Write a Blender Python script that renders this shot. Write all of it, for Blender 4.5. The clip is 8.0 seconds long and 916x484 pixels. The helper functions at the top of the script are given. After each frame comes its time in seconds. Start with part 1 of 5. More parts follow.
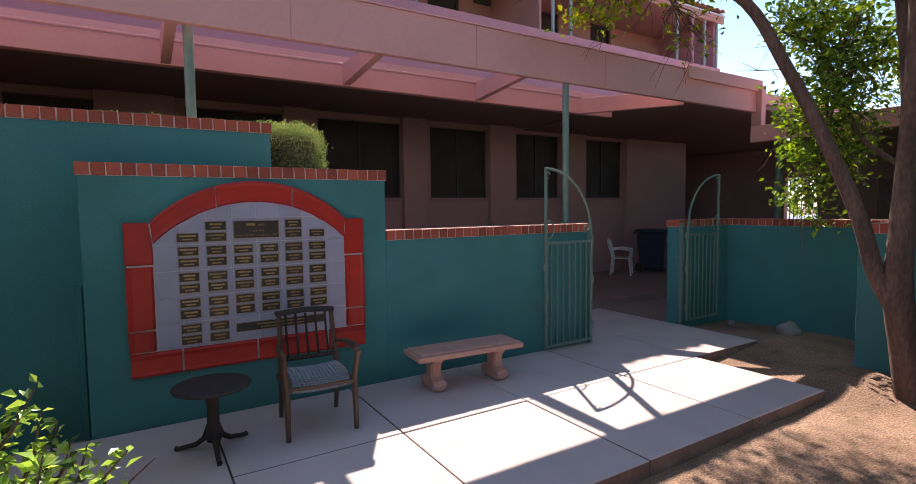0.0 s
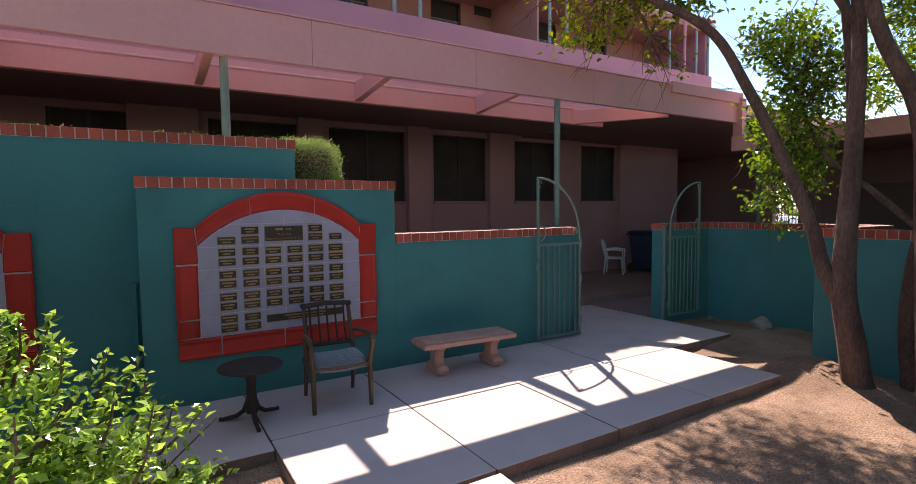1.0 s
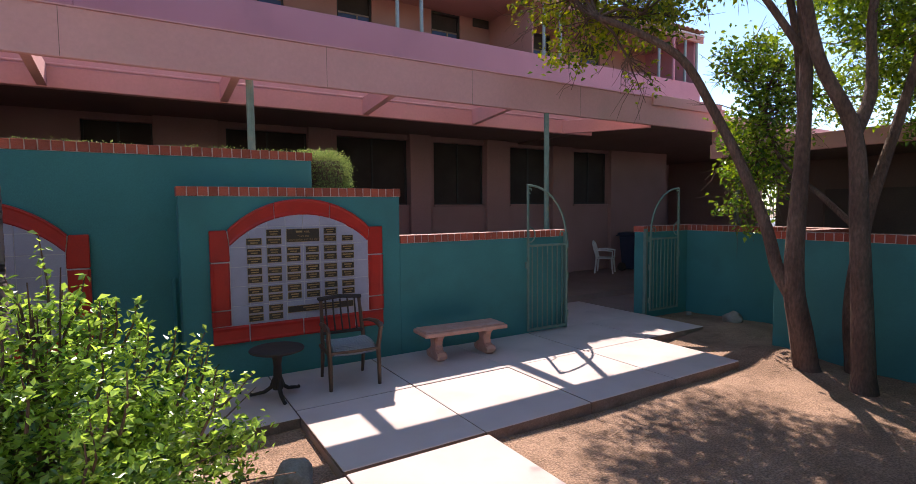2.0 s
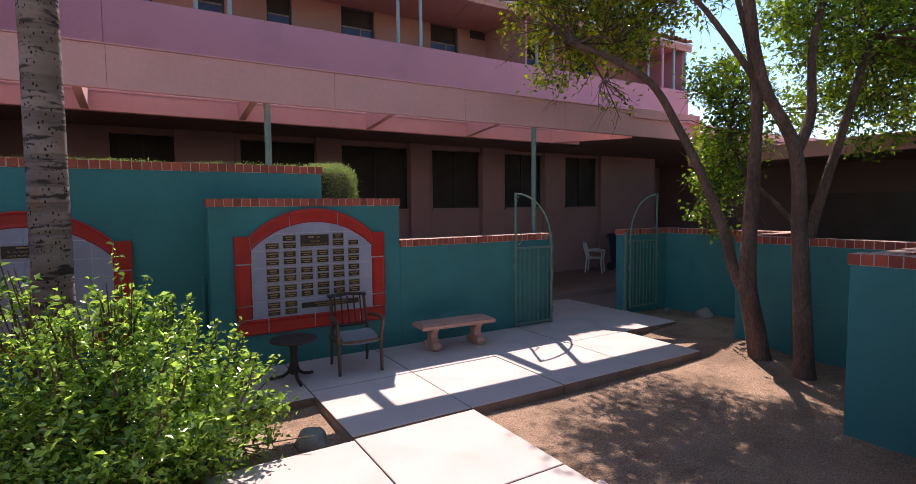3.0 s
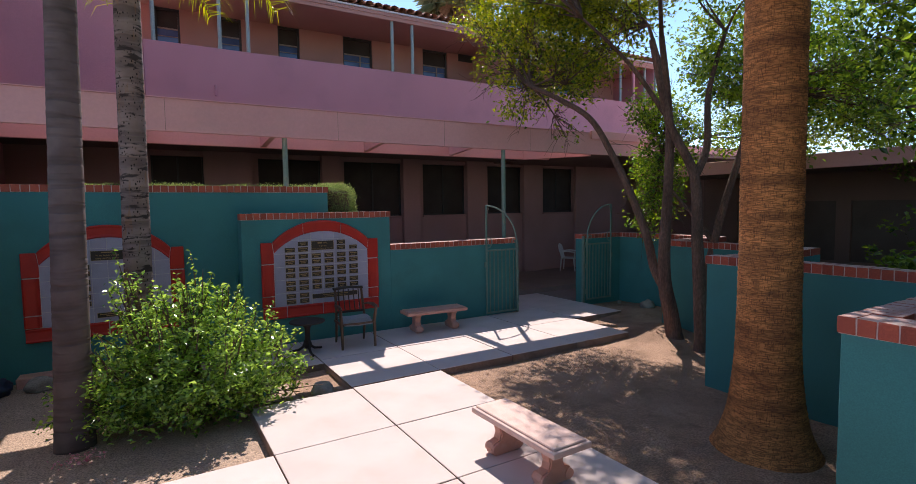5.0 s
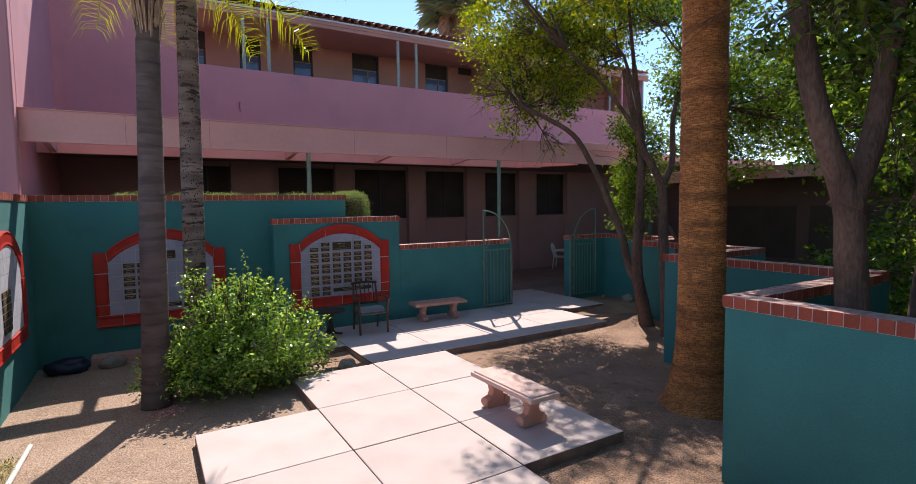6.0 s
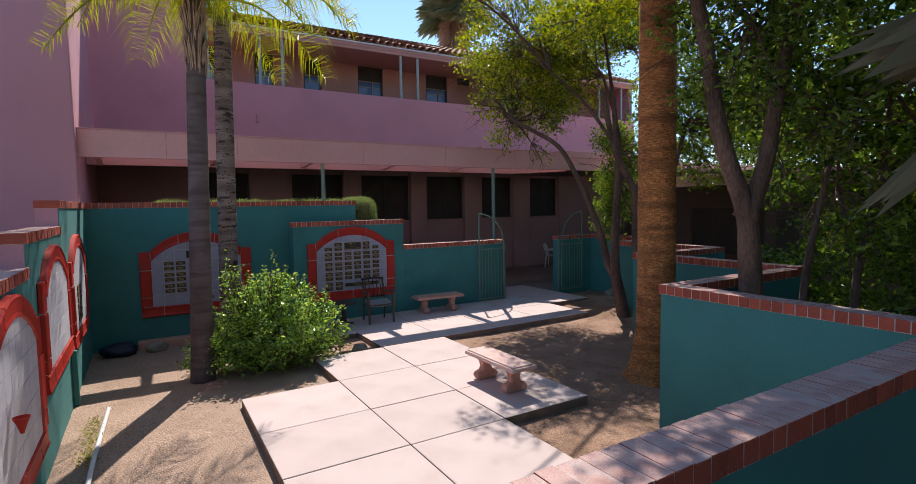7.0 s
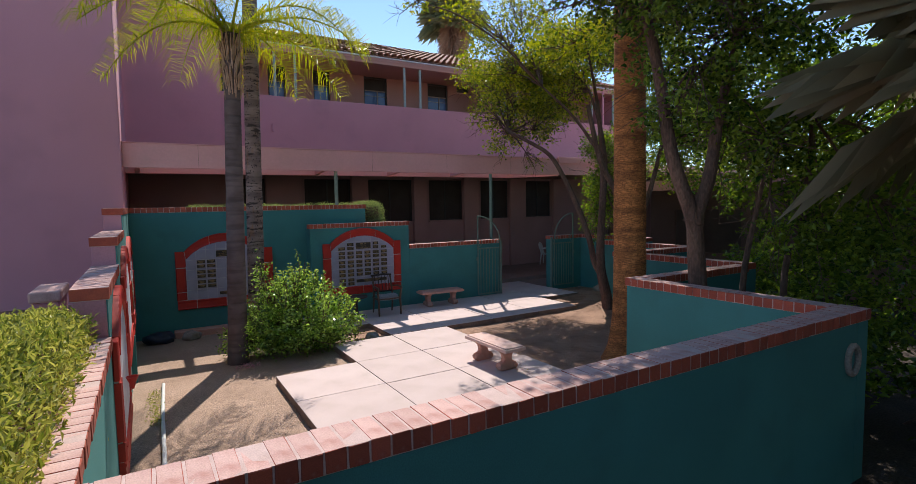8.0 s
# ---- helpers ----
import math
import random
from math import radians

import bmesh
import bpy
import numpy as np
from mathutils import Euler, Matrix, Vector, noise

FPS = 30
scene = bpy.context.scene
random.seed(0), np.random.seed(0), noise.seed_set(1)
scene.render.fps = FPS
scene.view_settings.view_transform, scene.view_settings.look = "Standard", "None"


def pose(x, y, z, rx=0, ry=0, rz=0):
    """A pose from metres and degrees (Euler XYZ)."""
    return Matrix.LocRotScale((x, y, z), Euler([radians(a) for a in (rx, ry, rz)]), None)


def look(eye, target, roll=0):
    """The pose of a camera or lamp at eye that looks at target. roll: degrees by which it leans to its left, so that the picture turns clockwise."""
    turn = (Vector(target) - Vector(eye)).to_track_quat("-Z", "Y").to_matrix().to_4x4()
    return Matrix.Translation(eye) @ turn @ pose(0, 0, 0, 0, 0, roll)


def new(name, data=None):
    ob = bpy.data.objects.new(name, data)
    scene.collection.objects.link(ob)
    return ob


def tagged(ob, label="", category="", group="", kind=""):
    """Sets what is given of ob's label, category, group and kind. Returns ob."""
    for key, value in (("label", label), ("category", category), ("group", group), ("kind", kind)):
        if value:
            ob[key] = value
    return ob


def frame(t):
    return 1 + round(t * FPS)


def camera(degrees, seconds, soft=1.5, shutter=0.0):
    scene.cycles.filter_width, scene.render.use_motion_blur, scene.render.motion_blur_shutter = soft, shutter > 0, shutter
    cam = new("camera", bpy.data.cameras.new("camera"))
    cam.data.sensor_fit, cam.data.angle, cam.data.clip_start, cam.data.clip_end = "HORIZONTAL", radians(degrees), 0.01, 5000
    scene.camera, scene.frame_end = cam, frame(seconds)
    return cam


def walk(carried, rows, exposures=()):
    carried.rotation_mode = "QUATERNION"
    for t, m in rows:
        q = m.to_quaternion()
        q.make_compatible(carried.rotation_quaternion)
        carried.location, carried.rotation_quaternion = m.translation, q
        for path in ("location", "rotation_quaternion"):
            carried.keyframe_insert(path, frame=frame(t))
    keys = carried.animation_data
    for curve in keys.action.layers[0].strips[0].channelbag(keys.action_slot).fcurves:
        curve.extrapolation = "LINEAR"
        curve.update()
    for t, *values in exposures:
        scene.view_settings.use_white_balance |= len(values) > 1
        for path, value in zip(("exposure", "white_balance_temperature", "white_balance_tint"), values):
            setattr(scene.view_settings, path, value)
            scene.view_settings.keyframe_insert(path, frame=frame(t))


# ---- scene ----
cam = camera(82.7, 8.0, soft=0.65)
PATH = [
    (0, (-0.471, -0.1, 1.917), (0.575, 1.6, 1.789), -0.7),
    (0.5, (-0.642, -0.403, 1.951), (0.398, 1.301, 1.821), -0.6),
    (1, (-0.833, -0.709, 1.996), (0.207, 0.994, 1.866), -0.6),
    (1.5, (-1.024, -1.045, 2.038), (0.016, 0.658, 1.906), -0.5),
    (2.8, (-1.468, -1.995, 2.137), (-0.43, -0.29, 2.014), -0.6),
    (3, (-1.53, -2.169, 2.184), (-0.498, -0.461, 2.049), -0.6),
    (3.5, (-1.666, -2.554, 2.244), (-0.636, -0.846, 2.109), -0.6),
    (4, (-1.776, -2.991, 2.309), (-0.746, -1.282, 2.173), -0.7),
    (4.5, (-1.951, -3.466, 2.346), (-0.919, -1.757, 2.21), -0.7),
    (5.8, (-2.678, -4.989, 2.49), (-1.671, -3.267, 2.351), -0.9),
    (6, (-2.886, -5.217, 2.515), (-1.86, -3.505, 2.376), -0.8),
    (6.5, (-3.223, -5.796, 2.566), (-2.197, -4.085, 2.425), -0.8),
    (7, (-3.509, -6.367, 2.63), (-2.484, -4.655, 2.488), -0.9),
    (7.5, (-3.802, -6.889, 2.687), (-2.777, -5.178, 2.541), -1.0),
    (8, (-4.16, -7.411, 2.754), (-3.134, -5.7, 2.606), -1.0),
]
walk(cam, [(t, look(eye, target, roll)) for t, eye, target, roll in PATH], exposures=((0, 1.14, 7000, 14), (1.5, 1.06, 6900, 14), (3.5, 0.86, 6650, 14), (4.5, 0.77, 6600, 13), (6.5, 0.64, 6600, 10), (8, 0.46, 6600, 10)))

# ---- light ----
SUN = Vector((0.39, 0.742, 1.0)).normalized()
world = bpy.data.worlds.new("sky")
scene.world = world
world.use_nodes = True
wn = world.node_tree.nodes
sky = wn.new("ShaderNodeTexSky")
sky.sky_type = "NISHITA"
sky.sun_disc = False
sky.sun_elevation = math.asin(SUN.z)
sky.sun_rotation = math.atan2(SUN.x, SUN.y)
sky.altitude = 700
sky.air_density, sky.dust_density, sky.ozone_density = 1.0, 0.05, 4.0
wn["Background"].inputs["Strength"].default_value = 0.15
world.node_tree.links.new(sky.outputs[0], wn["Background"].inputs["Color"])
sun_data = bpy.data.lights.new("sun", "SUN")
sun_data.energy, sun_data.angle, sun_data.color = 4.0, radians(0.53), (1.0, 0.95, 0.89)
sun = new("sun", sun_data)
sun.matrix_world = look(SUN * 40, (0, 0, 0))


# ---- materials ----
def rgb(c):
    return (*c, 1.0)


def material(name, base, second=None, rough=0.8, scale=6.0, fine=90.0, bump=0.25, dist=0.004, metal=0.0, spread=0.12, rand=0.0, spec=0.5, stain=None, stretch=(1, 1, 1)):
    """A two-scale surface: broad patches from base to second, fine grain, bump, and a random tone for each object."""
    m = bpy.data.materials.new(name)
    m.use_nodes = True
    n, l = m.node_tree.nodes, m.node_tree.links
    b = n["Principled BSDF"]
    b.inputs["Roughness"].default_value, b.inputs["Metallic"].default_value = rough, metal
    b.inputs["Specular IOR Level"].default_value = spec
    tc, mp = n.new("ShaderNodeTexCoord"), n.new("ShaderNodeMapping")
    mp.inputs["Scale"].default_value = stretch
    l.new(tc.outputs["Object"], mp.inputs["Vector"])
    big, small = n.new("ShaderNodeTexNoise"), n.new("ShaderNodeTexNoise")
    for node, s, d in ((big, scale, 5), (small, fine, 3)):
        node.inputs["Scale"].default_value, node.inputs["Detail"].default_value = s, d
        l.new(mp.outputs[0], node.inputs["Vector"])
    ramp = n.new("ShaderNodeMapRange")
    ramp.inputs["From Min"].default_value, ramp.inputs["From Max"].default_value = 0.36, 0.66
    l.new(big.outputs["Fac"], ramp.inputs["Value"])
    mix = n.new("ShaderNodeMix")
    mix.data_type = "RGBA"
    mix.inputs["A"].default_value = rgb(base)
    mix.inputs["B"].default_value = rgb(second or [c * 0.8 for c in base])
    l.new(ramp.outputs[0], mix.inputs["Factor"])
    tone = n.new("ShaderNodeMapRange")
    tone.inputs["To Min"].default_value, tone.inputs["To Max"].default_value = 1 - spread, 1 + spread
    tone.inputs["From Min"].default_value, tone.inputs["From Max"].default_value = 0.3, 0.7
    l.new(small.outputs["Fac"], tone.inputs["Value"])
    hsv = n.new("ShaderNodeHueSaturation")
    l.new(mix.outputs["Result"], hsv.inputs["Color"])
    value = tone.outputs[0]
    if rand:
        info, vary, mul = n.new("ShaderNodeObjectInfo"), n.new("ShaderNodeMapRange"), n.new("ShaderNodeMath")
        vary.inputs["To Min"].default_value, vary.inputs["To Max"].default_value = 1 - rand, 1 + rand
        l.new(info.outputs["Random"], vary.inputs["Value"])
        mul.operation = "MULTIPLY"
        l.new(vary.outputs[0], mul.inputs[0])
        l.new(value, mul.inputs[1])
        value = mul.outputs[0]
    l.new(value, hsv.inputs["Value"])
    colour = hsv.outputs[0]
    if stain:
        blot, edge, over = n.new("ShaderNodeTexNoise"), n.new("ShaderNodeMapRange"), n.new("ShaderNodeMix")
        blot.inputs["Scale"].default_value, blot.inputs["Detail"].default_value = stain[1], 6
        l.new(mp.outputs[0], blot.inputs["Vector"])
        edge.inputs["From Min"].default_value, edge.inputs["From Max"].default_value = 0.55, 0.72
        edge.inputs["To Max"].default_value = stain[2]
        l.new(blot.outputs["Fac"], edge.inputs["Value"])
        over.data_type = "RGBA"
        over.inputs["B"].default_value = rgb(stain[0])
        l.new(edge.outputs[0], over.inputs["Factor"])
        l.new(colour, over.inputs["A"])
        colour = over.outputs["Result"]
    l.new(colour, b.inputs["Base Color"])
    bp = n.new("ShaderNodeBump")
    bp.inputs["Strength"].default_value, bp.inputs["Distance"].default_value = bump, dist
    l.new(small.outputs["Fac"], bp.inputs["Height"])
    l.new(bp.outputs[0], b.inputs["Normal"])
    return m


def leaf_material(name, base, second, through_light=0.4, rough=0.42, gloss=0.5):
    """Leaves: each island takes its own tone; light passes through."""
    m = bpy.data.materials.new(name)
    m.use_nodes = True
    n, l = m.node_tree.nodes, m.node_tree.links
    b, out = n["Principled BSDF"], n["Material Output"]
    b.inputs["Roughness"].default_value, b.inputs["Specular IOR Level"].default_value = rough, gloss
    geo, mix = n.new("ShaderNodeNewGeometry"), n.new("ShaderNodeMix")
    mix.data_type = "RGBA"
    mix.inputs["A"].default_value, mix.inputs["B"].default_value = rgb(base), rgb(second)
    l.new(geo.outputs["Random Per Island"], mix.inputs["Factor"])
    l.new(mix.outputs["Result"], b.inputs["Base Color"])
    t, s, g = n.new("ShaderNodeBsdfTranslucent"), n.new("ShaderNodeMixShader"), n.new("ShaderNodeHueSaturation")
    g.inputs["Saturation"].default_value, g.inputs["Value"].default_value = 1.1, 1.7
    g.inputs["Hue"].default_value = 0.485
    l.new(mix.outputs["Result"], g.inputs["Color"])
    l.new(g.outputs[0], t.inputs["Color"])
    s.inputs[0].default_value = through_light
    l.new(b.outputs[0], s.inputs[1])
    l.new(t.outputs[0], s.inputs[2])
    l.new(s.outputs[0], out.inputs["Surface"])
    return m


def palm_bark(name, base, second, dark, ring, pits=0.0, rust=None, layers=0.0, crack=0.0, bump=0.8):
    """Palm trunk: ring scars every 1/ring metres, layered fibres, vertical cracks, dark pits and rusty streaks."""
    m = bpy.data.materials.new(name)
    m.use_nodes = True
    n, l = m.node_tree.nodes, m.node_tree.links
    b = n["Principled BSDF"]
    b.inputs["Roughness"].default_value, b.inputs["Specular IOR Level"].default_value = 0.92, 0.2
    tc = n.new("ShaderNodeTexCoord")

    def tex(kind, scale, stretch, low, high, detail=4, out="Fac"):
        mp, t, r = n.new("ShaderNodeMapping"), n.new(kind), n.new("ShaderNodeMapRange")
        mp.inputs["Scale"].default_value = stretch
        l.new(tc.outputs["Object"], mp.inputs["Vector"])
        l.new(mp.outputs[0], t.inputs["Vector"])
        t.inputs["Scale"].default_value = scale
        if kind == "ShaderNodeTexNoise":
            t.inputs["Detail"].default_value = detail
        r.inputs["From Min"].default_value, r.inputs["From Max"].default_value = low, high
        l.new(t.outputs[out], r.inputs["Value"])
        return r.outputs[0]

    def over(colour, tint, mask, amount):
        mix, k = n.new("ShaderNodeMix"), n.new("ShaderNodeMath")
        mix.data_type, k.operation = "RGBA", "MULTIPLY"
        k.inputs[1].default_value = amount
        l.new(mask, k.inputs[0])
        l.new(k.outputs[0], mix.inputs["Factor"])
        l.new(colour, mix.inputs["A"])
        mix.inputs["B"].default_value = rgb(tint)
        return mix.outputs["Result"]

    flat = n.new("ShaderNodeRGB")
    flat.outputs[0].default_value = rgb(base)
    colour = over(flat.outputs[0], second, tex("ShaderNodeTexNoise", 3.0, (1, 1, 1.4), 0.38, 0.64), 1.0)
    rings = tex("ShaderNodeTexNoise", ring, (0.10, 0.10, 1.0), 0.50, 0.62, 2)
    colour = over(colour, dark, rings, 0.45)
    relief = rings
    if layers:
        lay = tex("ShaderNodeTexNoise", 60.0, (0.22, 0.22, 1.7), 0.46, 0.60, 4)
        colour = over(colour, dark, lay, layers)
        relief = lay
    if crack:
        colour = over(colour, dark, tex("ShaderNodeTexNoise", 60.0, (1.6, 1.6, 0.35), 0.54, 0.66, 3), crack)
    if rust:
        colour = over(colour, rust, tex("ShaderNodeTexNoise", 5.0, (2.2, 2.2, 0.35), 0.58, 0.72), 0.7)
    if pits:
        spots, some = tex("ShaderNodeTexVoronoi", 24.0, (1.25, 1.25, 0.75), 0.30, 0.20, out="Distance"), n.new("ShaderNodeMath")
        some.operation = "MULTIPLY"
        l.new(spots, some.inputs[0])
        l.new(tex("ShaderNodeTexNoise", 6.0, (1, 1, 0.8), 0.40, 0.48, 2), some.inputs[1])
        colour = over(colour, (0.018, 0.013, 0.012), some.outputs[0], pits)
        blot = tex("ShaderNodeTexNoise", 7.0, (0.5, 0.5, 2.2), 0.55, 0.61)
        colour = over(colour, (0.05, 0.038, 0.035), blot, pits)
    l.new(colour, b.inputs["Base Color"])
    bp = n.new("ShaderNodeBump")
    bp.inputs["Strength"].default_value, bp.inputs["Distance"].default_value = bump, 0.012
    bp.invert = True
    l.new(relief, bp.inputs["Height"])
    l.new(bp.outputs[0], b.inputs["Normal"])
    return m


TEAL = material("teal_stucco", (0.046, 0.195, 0.187), (0.052, 0.222, 0.213), 0.85, 1.3, 120, 0.5, 0.004, spread=0.1, stain=((0.045, 0.155, 0.15), 2.2, 0.5))
PINK = material("pink_stucco", (0.52, 0.245, 0.28), (0.56, 0.265, 0.30), 0.9, 0.8, 70, 0.6, 0.006, spread=0.08, stain=((0.39, 0.195, 0.225), 1.1, 0.4))
FASCIA = material("fascia_paint", (0.70, 0.37, 0.355), (0.65, 0.335, 0.32), 0.75, 0.9, 25, 0.1, 0.002, spread=0.03, stain=((0.56, 0.34, 0.30), 1.6, 0.4))
ARCADE = material("arcade_wall_paint", (0.42, 0.25, 0.235), (0.37, 0.22, 0.205), 0.85, 0.9, 60, 0.4, 0.004, spread=0.08)
# Balcony wall: the warm bounce light is put into this tan colour.
TANWALL = material("tan_balcony_wall", (0.46, 0.245, 0.205), (0.42, 0.22, 0.185), 0.9, 0.8, 70, 0.5, 0.005, spread=0.07)
# Dark brown for soffits; on the east walls it deepens their shade.
SOFFIT = material("dark_soffit_brown", (0.25, 0.16, 0.135), (0.22, 0.14, 0.115), 0.9, 1.0, 50, 0.2, 0.002)
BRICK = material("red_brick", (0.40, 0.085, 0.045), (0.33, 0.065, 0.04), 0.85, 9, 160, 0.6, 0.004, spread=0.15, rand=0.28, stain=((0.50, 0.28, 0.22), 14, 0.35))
# Brick tops: wear and sunlight, both put into one paler colour.
BRICKTOP = material("lit_worn_brick", (0.63, 0.41, 0.36), (0.53, 0.31, 0.27), 0.95, 7, 120, 0.7, 0.004, spread=0.14, rand=0.09, stain=((0.42, 0.17, 0.12), 10, 0.5))
MORTAR = material("mortar", (0.60, 0.44, 0.40), (0.52, 0.37, 0.33), 0.95, 12, 150, 0.6, 0.004)
REDTILE = material("red_glazed_moulding", (0.50, 0.020, 0.008), (0.42, 0.017, 0.008), 0.5, 5, 60, 0.12, 0.002, spread=0.06, rand=0.10)
GROUT = material("white_grout", (0.62, 0.58, 0.56), None, 0.95, 20, 160, 0.4, 0.002)
NICHE = material("lavender_tile", (0.38, 0.36, 0.44), (0.34, 0.325, 0.40), 0.45, 6, 80, 0.15, 0.001, spread=0.05, rand=0.07)
# Side-wall niche fields: the lavender tile made paler, sunlight put into the colour.
SUNTILE = material("sunlit_tile", (0.62, 0.60, 0.66), (0.56, 0.545, 0.60), 0.45, 6, 80, 0.15, 0.001, spread=0.05, rand=0.06)
BRONZE = material("dark_bronze", (0.045, 0.036, 0.028), (0.06, 0.045, 0.03), 0.5, 40, 300, 0.2, 0.0006, metal=0.3, rand=0.25)
GOLD = material("worn_brass", (0.42, 0.29, 0.13), (0.30, 0.20, 0.09), 0.45, 40, 200, 0.1, 0.0005, metal=0.6, rand=0.2)
SLAB = material("pale_concrete", (0.63, 0.50, 0.47), (0.57, 0.445, 0.415), 0.9, 1.6, 180, 0.25, 0.002, spread=0.05, rand=0.04, stain=((0.50, 0.40, 0.35), 2.6, 0.45))
# Panel sides: soil stain, with the side's shade also put into the colour.
SLABSIDE = material("shaded_soiled_concrete", (0.27, 0.185, 0.145), (0.20, 0.13, 0.10), 0.95, 4, 90, 0.6, 0.004, spread=0.2, stain=((0.42, 0.32, 0.28), 7, 0.5))
SOIL = material("dark_soil", (0.075, 0.052, 0.038), (0.05, 0.036, 0.026), 0.95, 2.0, 40, 1.0, 0.03, spread=0.4)
FLOOR = material("arcade_floor", (0.33, 0.23, 0.20), (0.27, 0.19, 0.165), 0.7, 1.4, 90, 0.2, 0.002)
SAND = material("sandy_dirt", (0.42, 0.285, 0.21), (0.34, 0.225, 0.16), 0.95, 1.1, 60, 0.6, 0.02, spread=0.5, stain=((0.25, 0.16, 0.11), 5, 0.45))
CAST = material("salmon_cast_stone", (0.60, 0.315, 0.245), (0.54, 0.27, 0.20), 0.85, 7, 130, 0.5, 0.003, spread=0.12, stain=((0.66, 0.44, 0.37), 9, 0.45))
# Seat of the walkway bench only: cast stone with sunlight painted into its colour.
CASTLIT = material("sunlit_cast_stone", (0.72, 0.50, 0.44), (0.66, 0.43, 0.37), 0.9, 5, 130, 0.5, 0.003, spread=0.1, stain=((0.58, 0.33, 0.26), 8, 0.5))
GATE = material("sage_green_metal", (0.16, 0.235, 0.19), (0.13, 0.20, 0.165), 0.5, 12, 120, 0.2, 0.001, metal=0.0, stain=((0.22, 0.20, 0.14), 9, 0.4))
BROWN = material("brown_cast_metal", (0.11, 0.058, 0.032), (0.085, 0.042, 0.024), 0.42, 9, 120, 0.3, 0.001, spec=0.5)
DARKMETAL = material("dark_brown_metal", (0.035, 0.024, 0.020), (0.05, 0.033, 0.026), 0.8, 9, 120, 0.3, 0.001)
WOVEN = material("grey_woven_sling", (0.42, 0.42, 0.44), (0.30, 0.31, 0.34), 0.85, 60, 240, 0.5, 0.002)
GLASS = material("dark_window_screen", (0.050, 0.042, 0.038), (0.065, 0.055, 0.05), 0.5, 2, 30, 0.0, 0.001, spread=0.0, spec=0.15)
BALPOST = material("pale_post_paint", (0.30, 0.36, 0.34), (0.25, 0.31, 0.29), 0.4, 12, 120, 0.15, 0.001)
# Pane blue: the sky's reflection is put into the base colour.
BLUEGLASS = material("blue_window_glass", (0.10, 0.16, 0.30), (0.08, 0.13, 0.25), 0.06, 2, 30, 0.0, 0.001, spread=0.0)
# East wing panes: a lighter brown than the other dark windows.
MURKPANE = material("murky_window", (0.13, 0.098, 0.08), (0.10, 0.075, 0.062), 0.35, 2, 40, 0.0, 0.001, spread=0.1)
FRAME = material("dark_window_frame", (0.05, 0.05, 0.05), None, 0.5, 10, 80, 0.1, 0.001)
TILE = material("clay_roof_tile", (0.46, 0.25, 0.17), (0.34, 0.18, 0.12), 0.9, 3, 40, 0.4, 0.006, spread=0.15, stain=((0.52, 0.40, 0.33), 5, 0.6))
BARK = material("grey_brown_bark", (0.165, 0.095, 0.068), (0.085, 0.048, 0.035), 0.95, 5, 45, 1.0, 0.02, spread=0.3, stretch=(1, 1, 0.35))
PALEBARK = palm_bark("pitted_pale_palm_bark", (0.30, 0.225, 0.20), (0.20, 0.145, 0.13), (0.08, 0.055, 0.05), 12, 0.95, (0.30, 0.14, 0.05))
GREYPALM = palm_bark("grey_palm_bark", (0.175, 0.13, 0.122), (0.12, 0.088, 0.082), (0.06, 0.045, 0.042), 11)
FIBRE = palm_bark("rough_orange_palm_bark", (0.78, 0.31, 0.105), (0.54, 0.21, 0.075), (0.13, 0.055, 0.03), 7, layers=0.62, crack=0.7, bump=0.8)
HUSK = material("dry_palm_husk", (0.50, 0.33, 0.24), (0.33, 0.20, 0.13), 0.9, 9, 60, 0.7, 0.006)
WHITE = material("white_plastic", (0.75, 0.74, 0.72), (0.68, 0.67, 0.65), 0.4, 6, 80, 0.05, 0.001)
NAVY = material("navy_plastic", (0.012, 0.018, 0.045), (0.016, 0.022, 0.05), 0.5, 6, 90, 0.15, 0.001)
STONE = material("grey_stone", (0.33, 0.28, 0.24), (0.24, 0.20, 0.17), 0.95, 7, 60, 0.8, 0.01, spread=0.2)
LEAF = leaf_material("bright_leaf", (0.035, 0.09, 0.01), (0.40, 0.42, 0.035), 0.44)
SHRUB = leaf_material("shrub_leaf", (0.018, 0.07, 0.014), (0.48, 0.68, 0.14), 0.40, 0.26, 0.9)
DARKLEAF = leaf_material("dark_leaf", (0.02, 0.06, 0.012), (0.22, 0.32, 0.045), 0.45, 0.25)
HEDGE = leaf_material("hedge_leaf", (0.10, 0.15, 0.025), (0.48, 0.47, 0.12), 0.38, 0.45)
BOX = leaf_material("clipped_hedge_leaf", (0.08, 0.15, 0.04), (0.36, 0.42, 0.15), 0.35, 0.5)
FROND = leaf_material("yellow_green_frond", (0.15, 0.22, 0.015), (0.38, 0.37, 0.03), 0.5, 0.4)
MIDLEAF = leaf_material("green_leaf", (0.03, 0.085, 0.014), (0.26, 0.36, 0.04), 0.44, 0.35)
# Far palm crown: distance haze is mixed into these frond colours.
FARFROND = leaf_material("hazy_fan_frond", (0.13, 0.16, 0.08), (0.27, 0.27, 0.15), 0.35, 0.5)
DRYFROND = leaf_material("shaded_fan_frond", (0.20, 0.19, 0.12), (0.34, 0.30, 0.20), 0.45, 0.55)


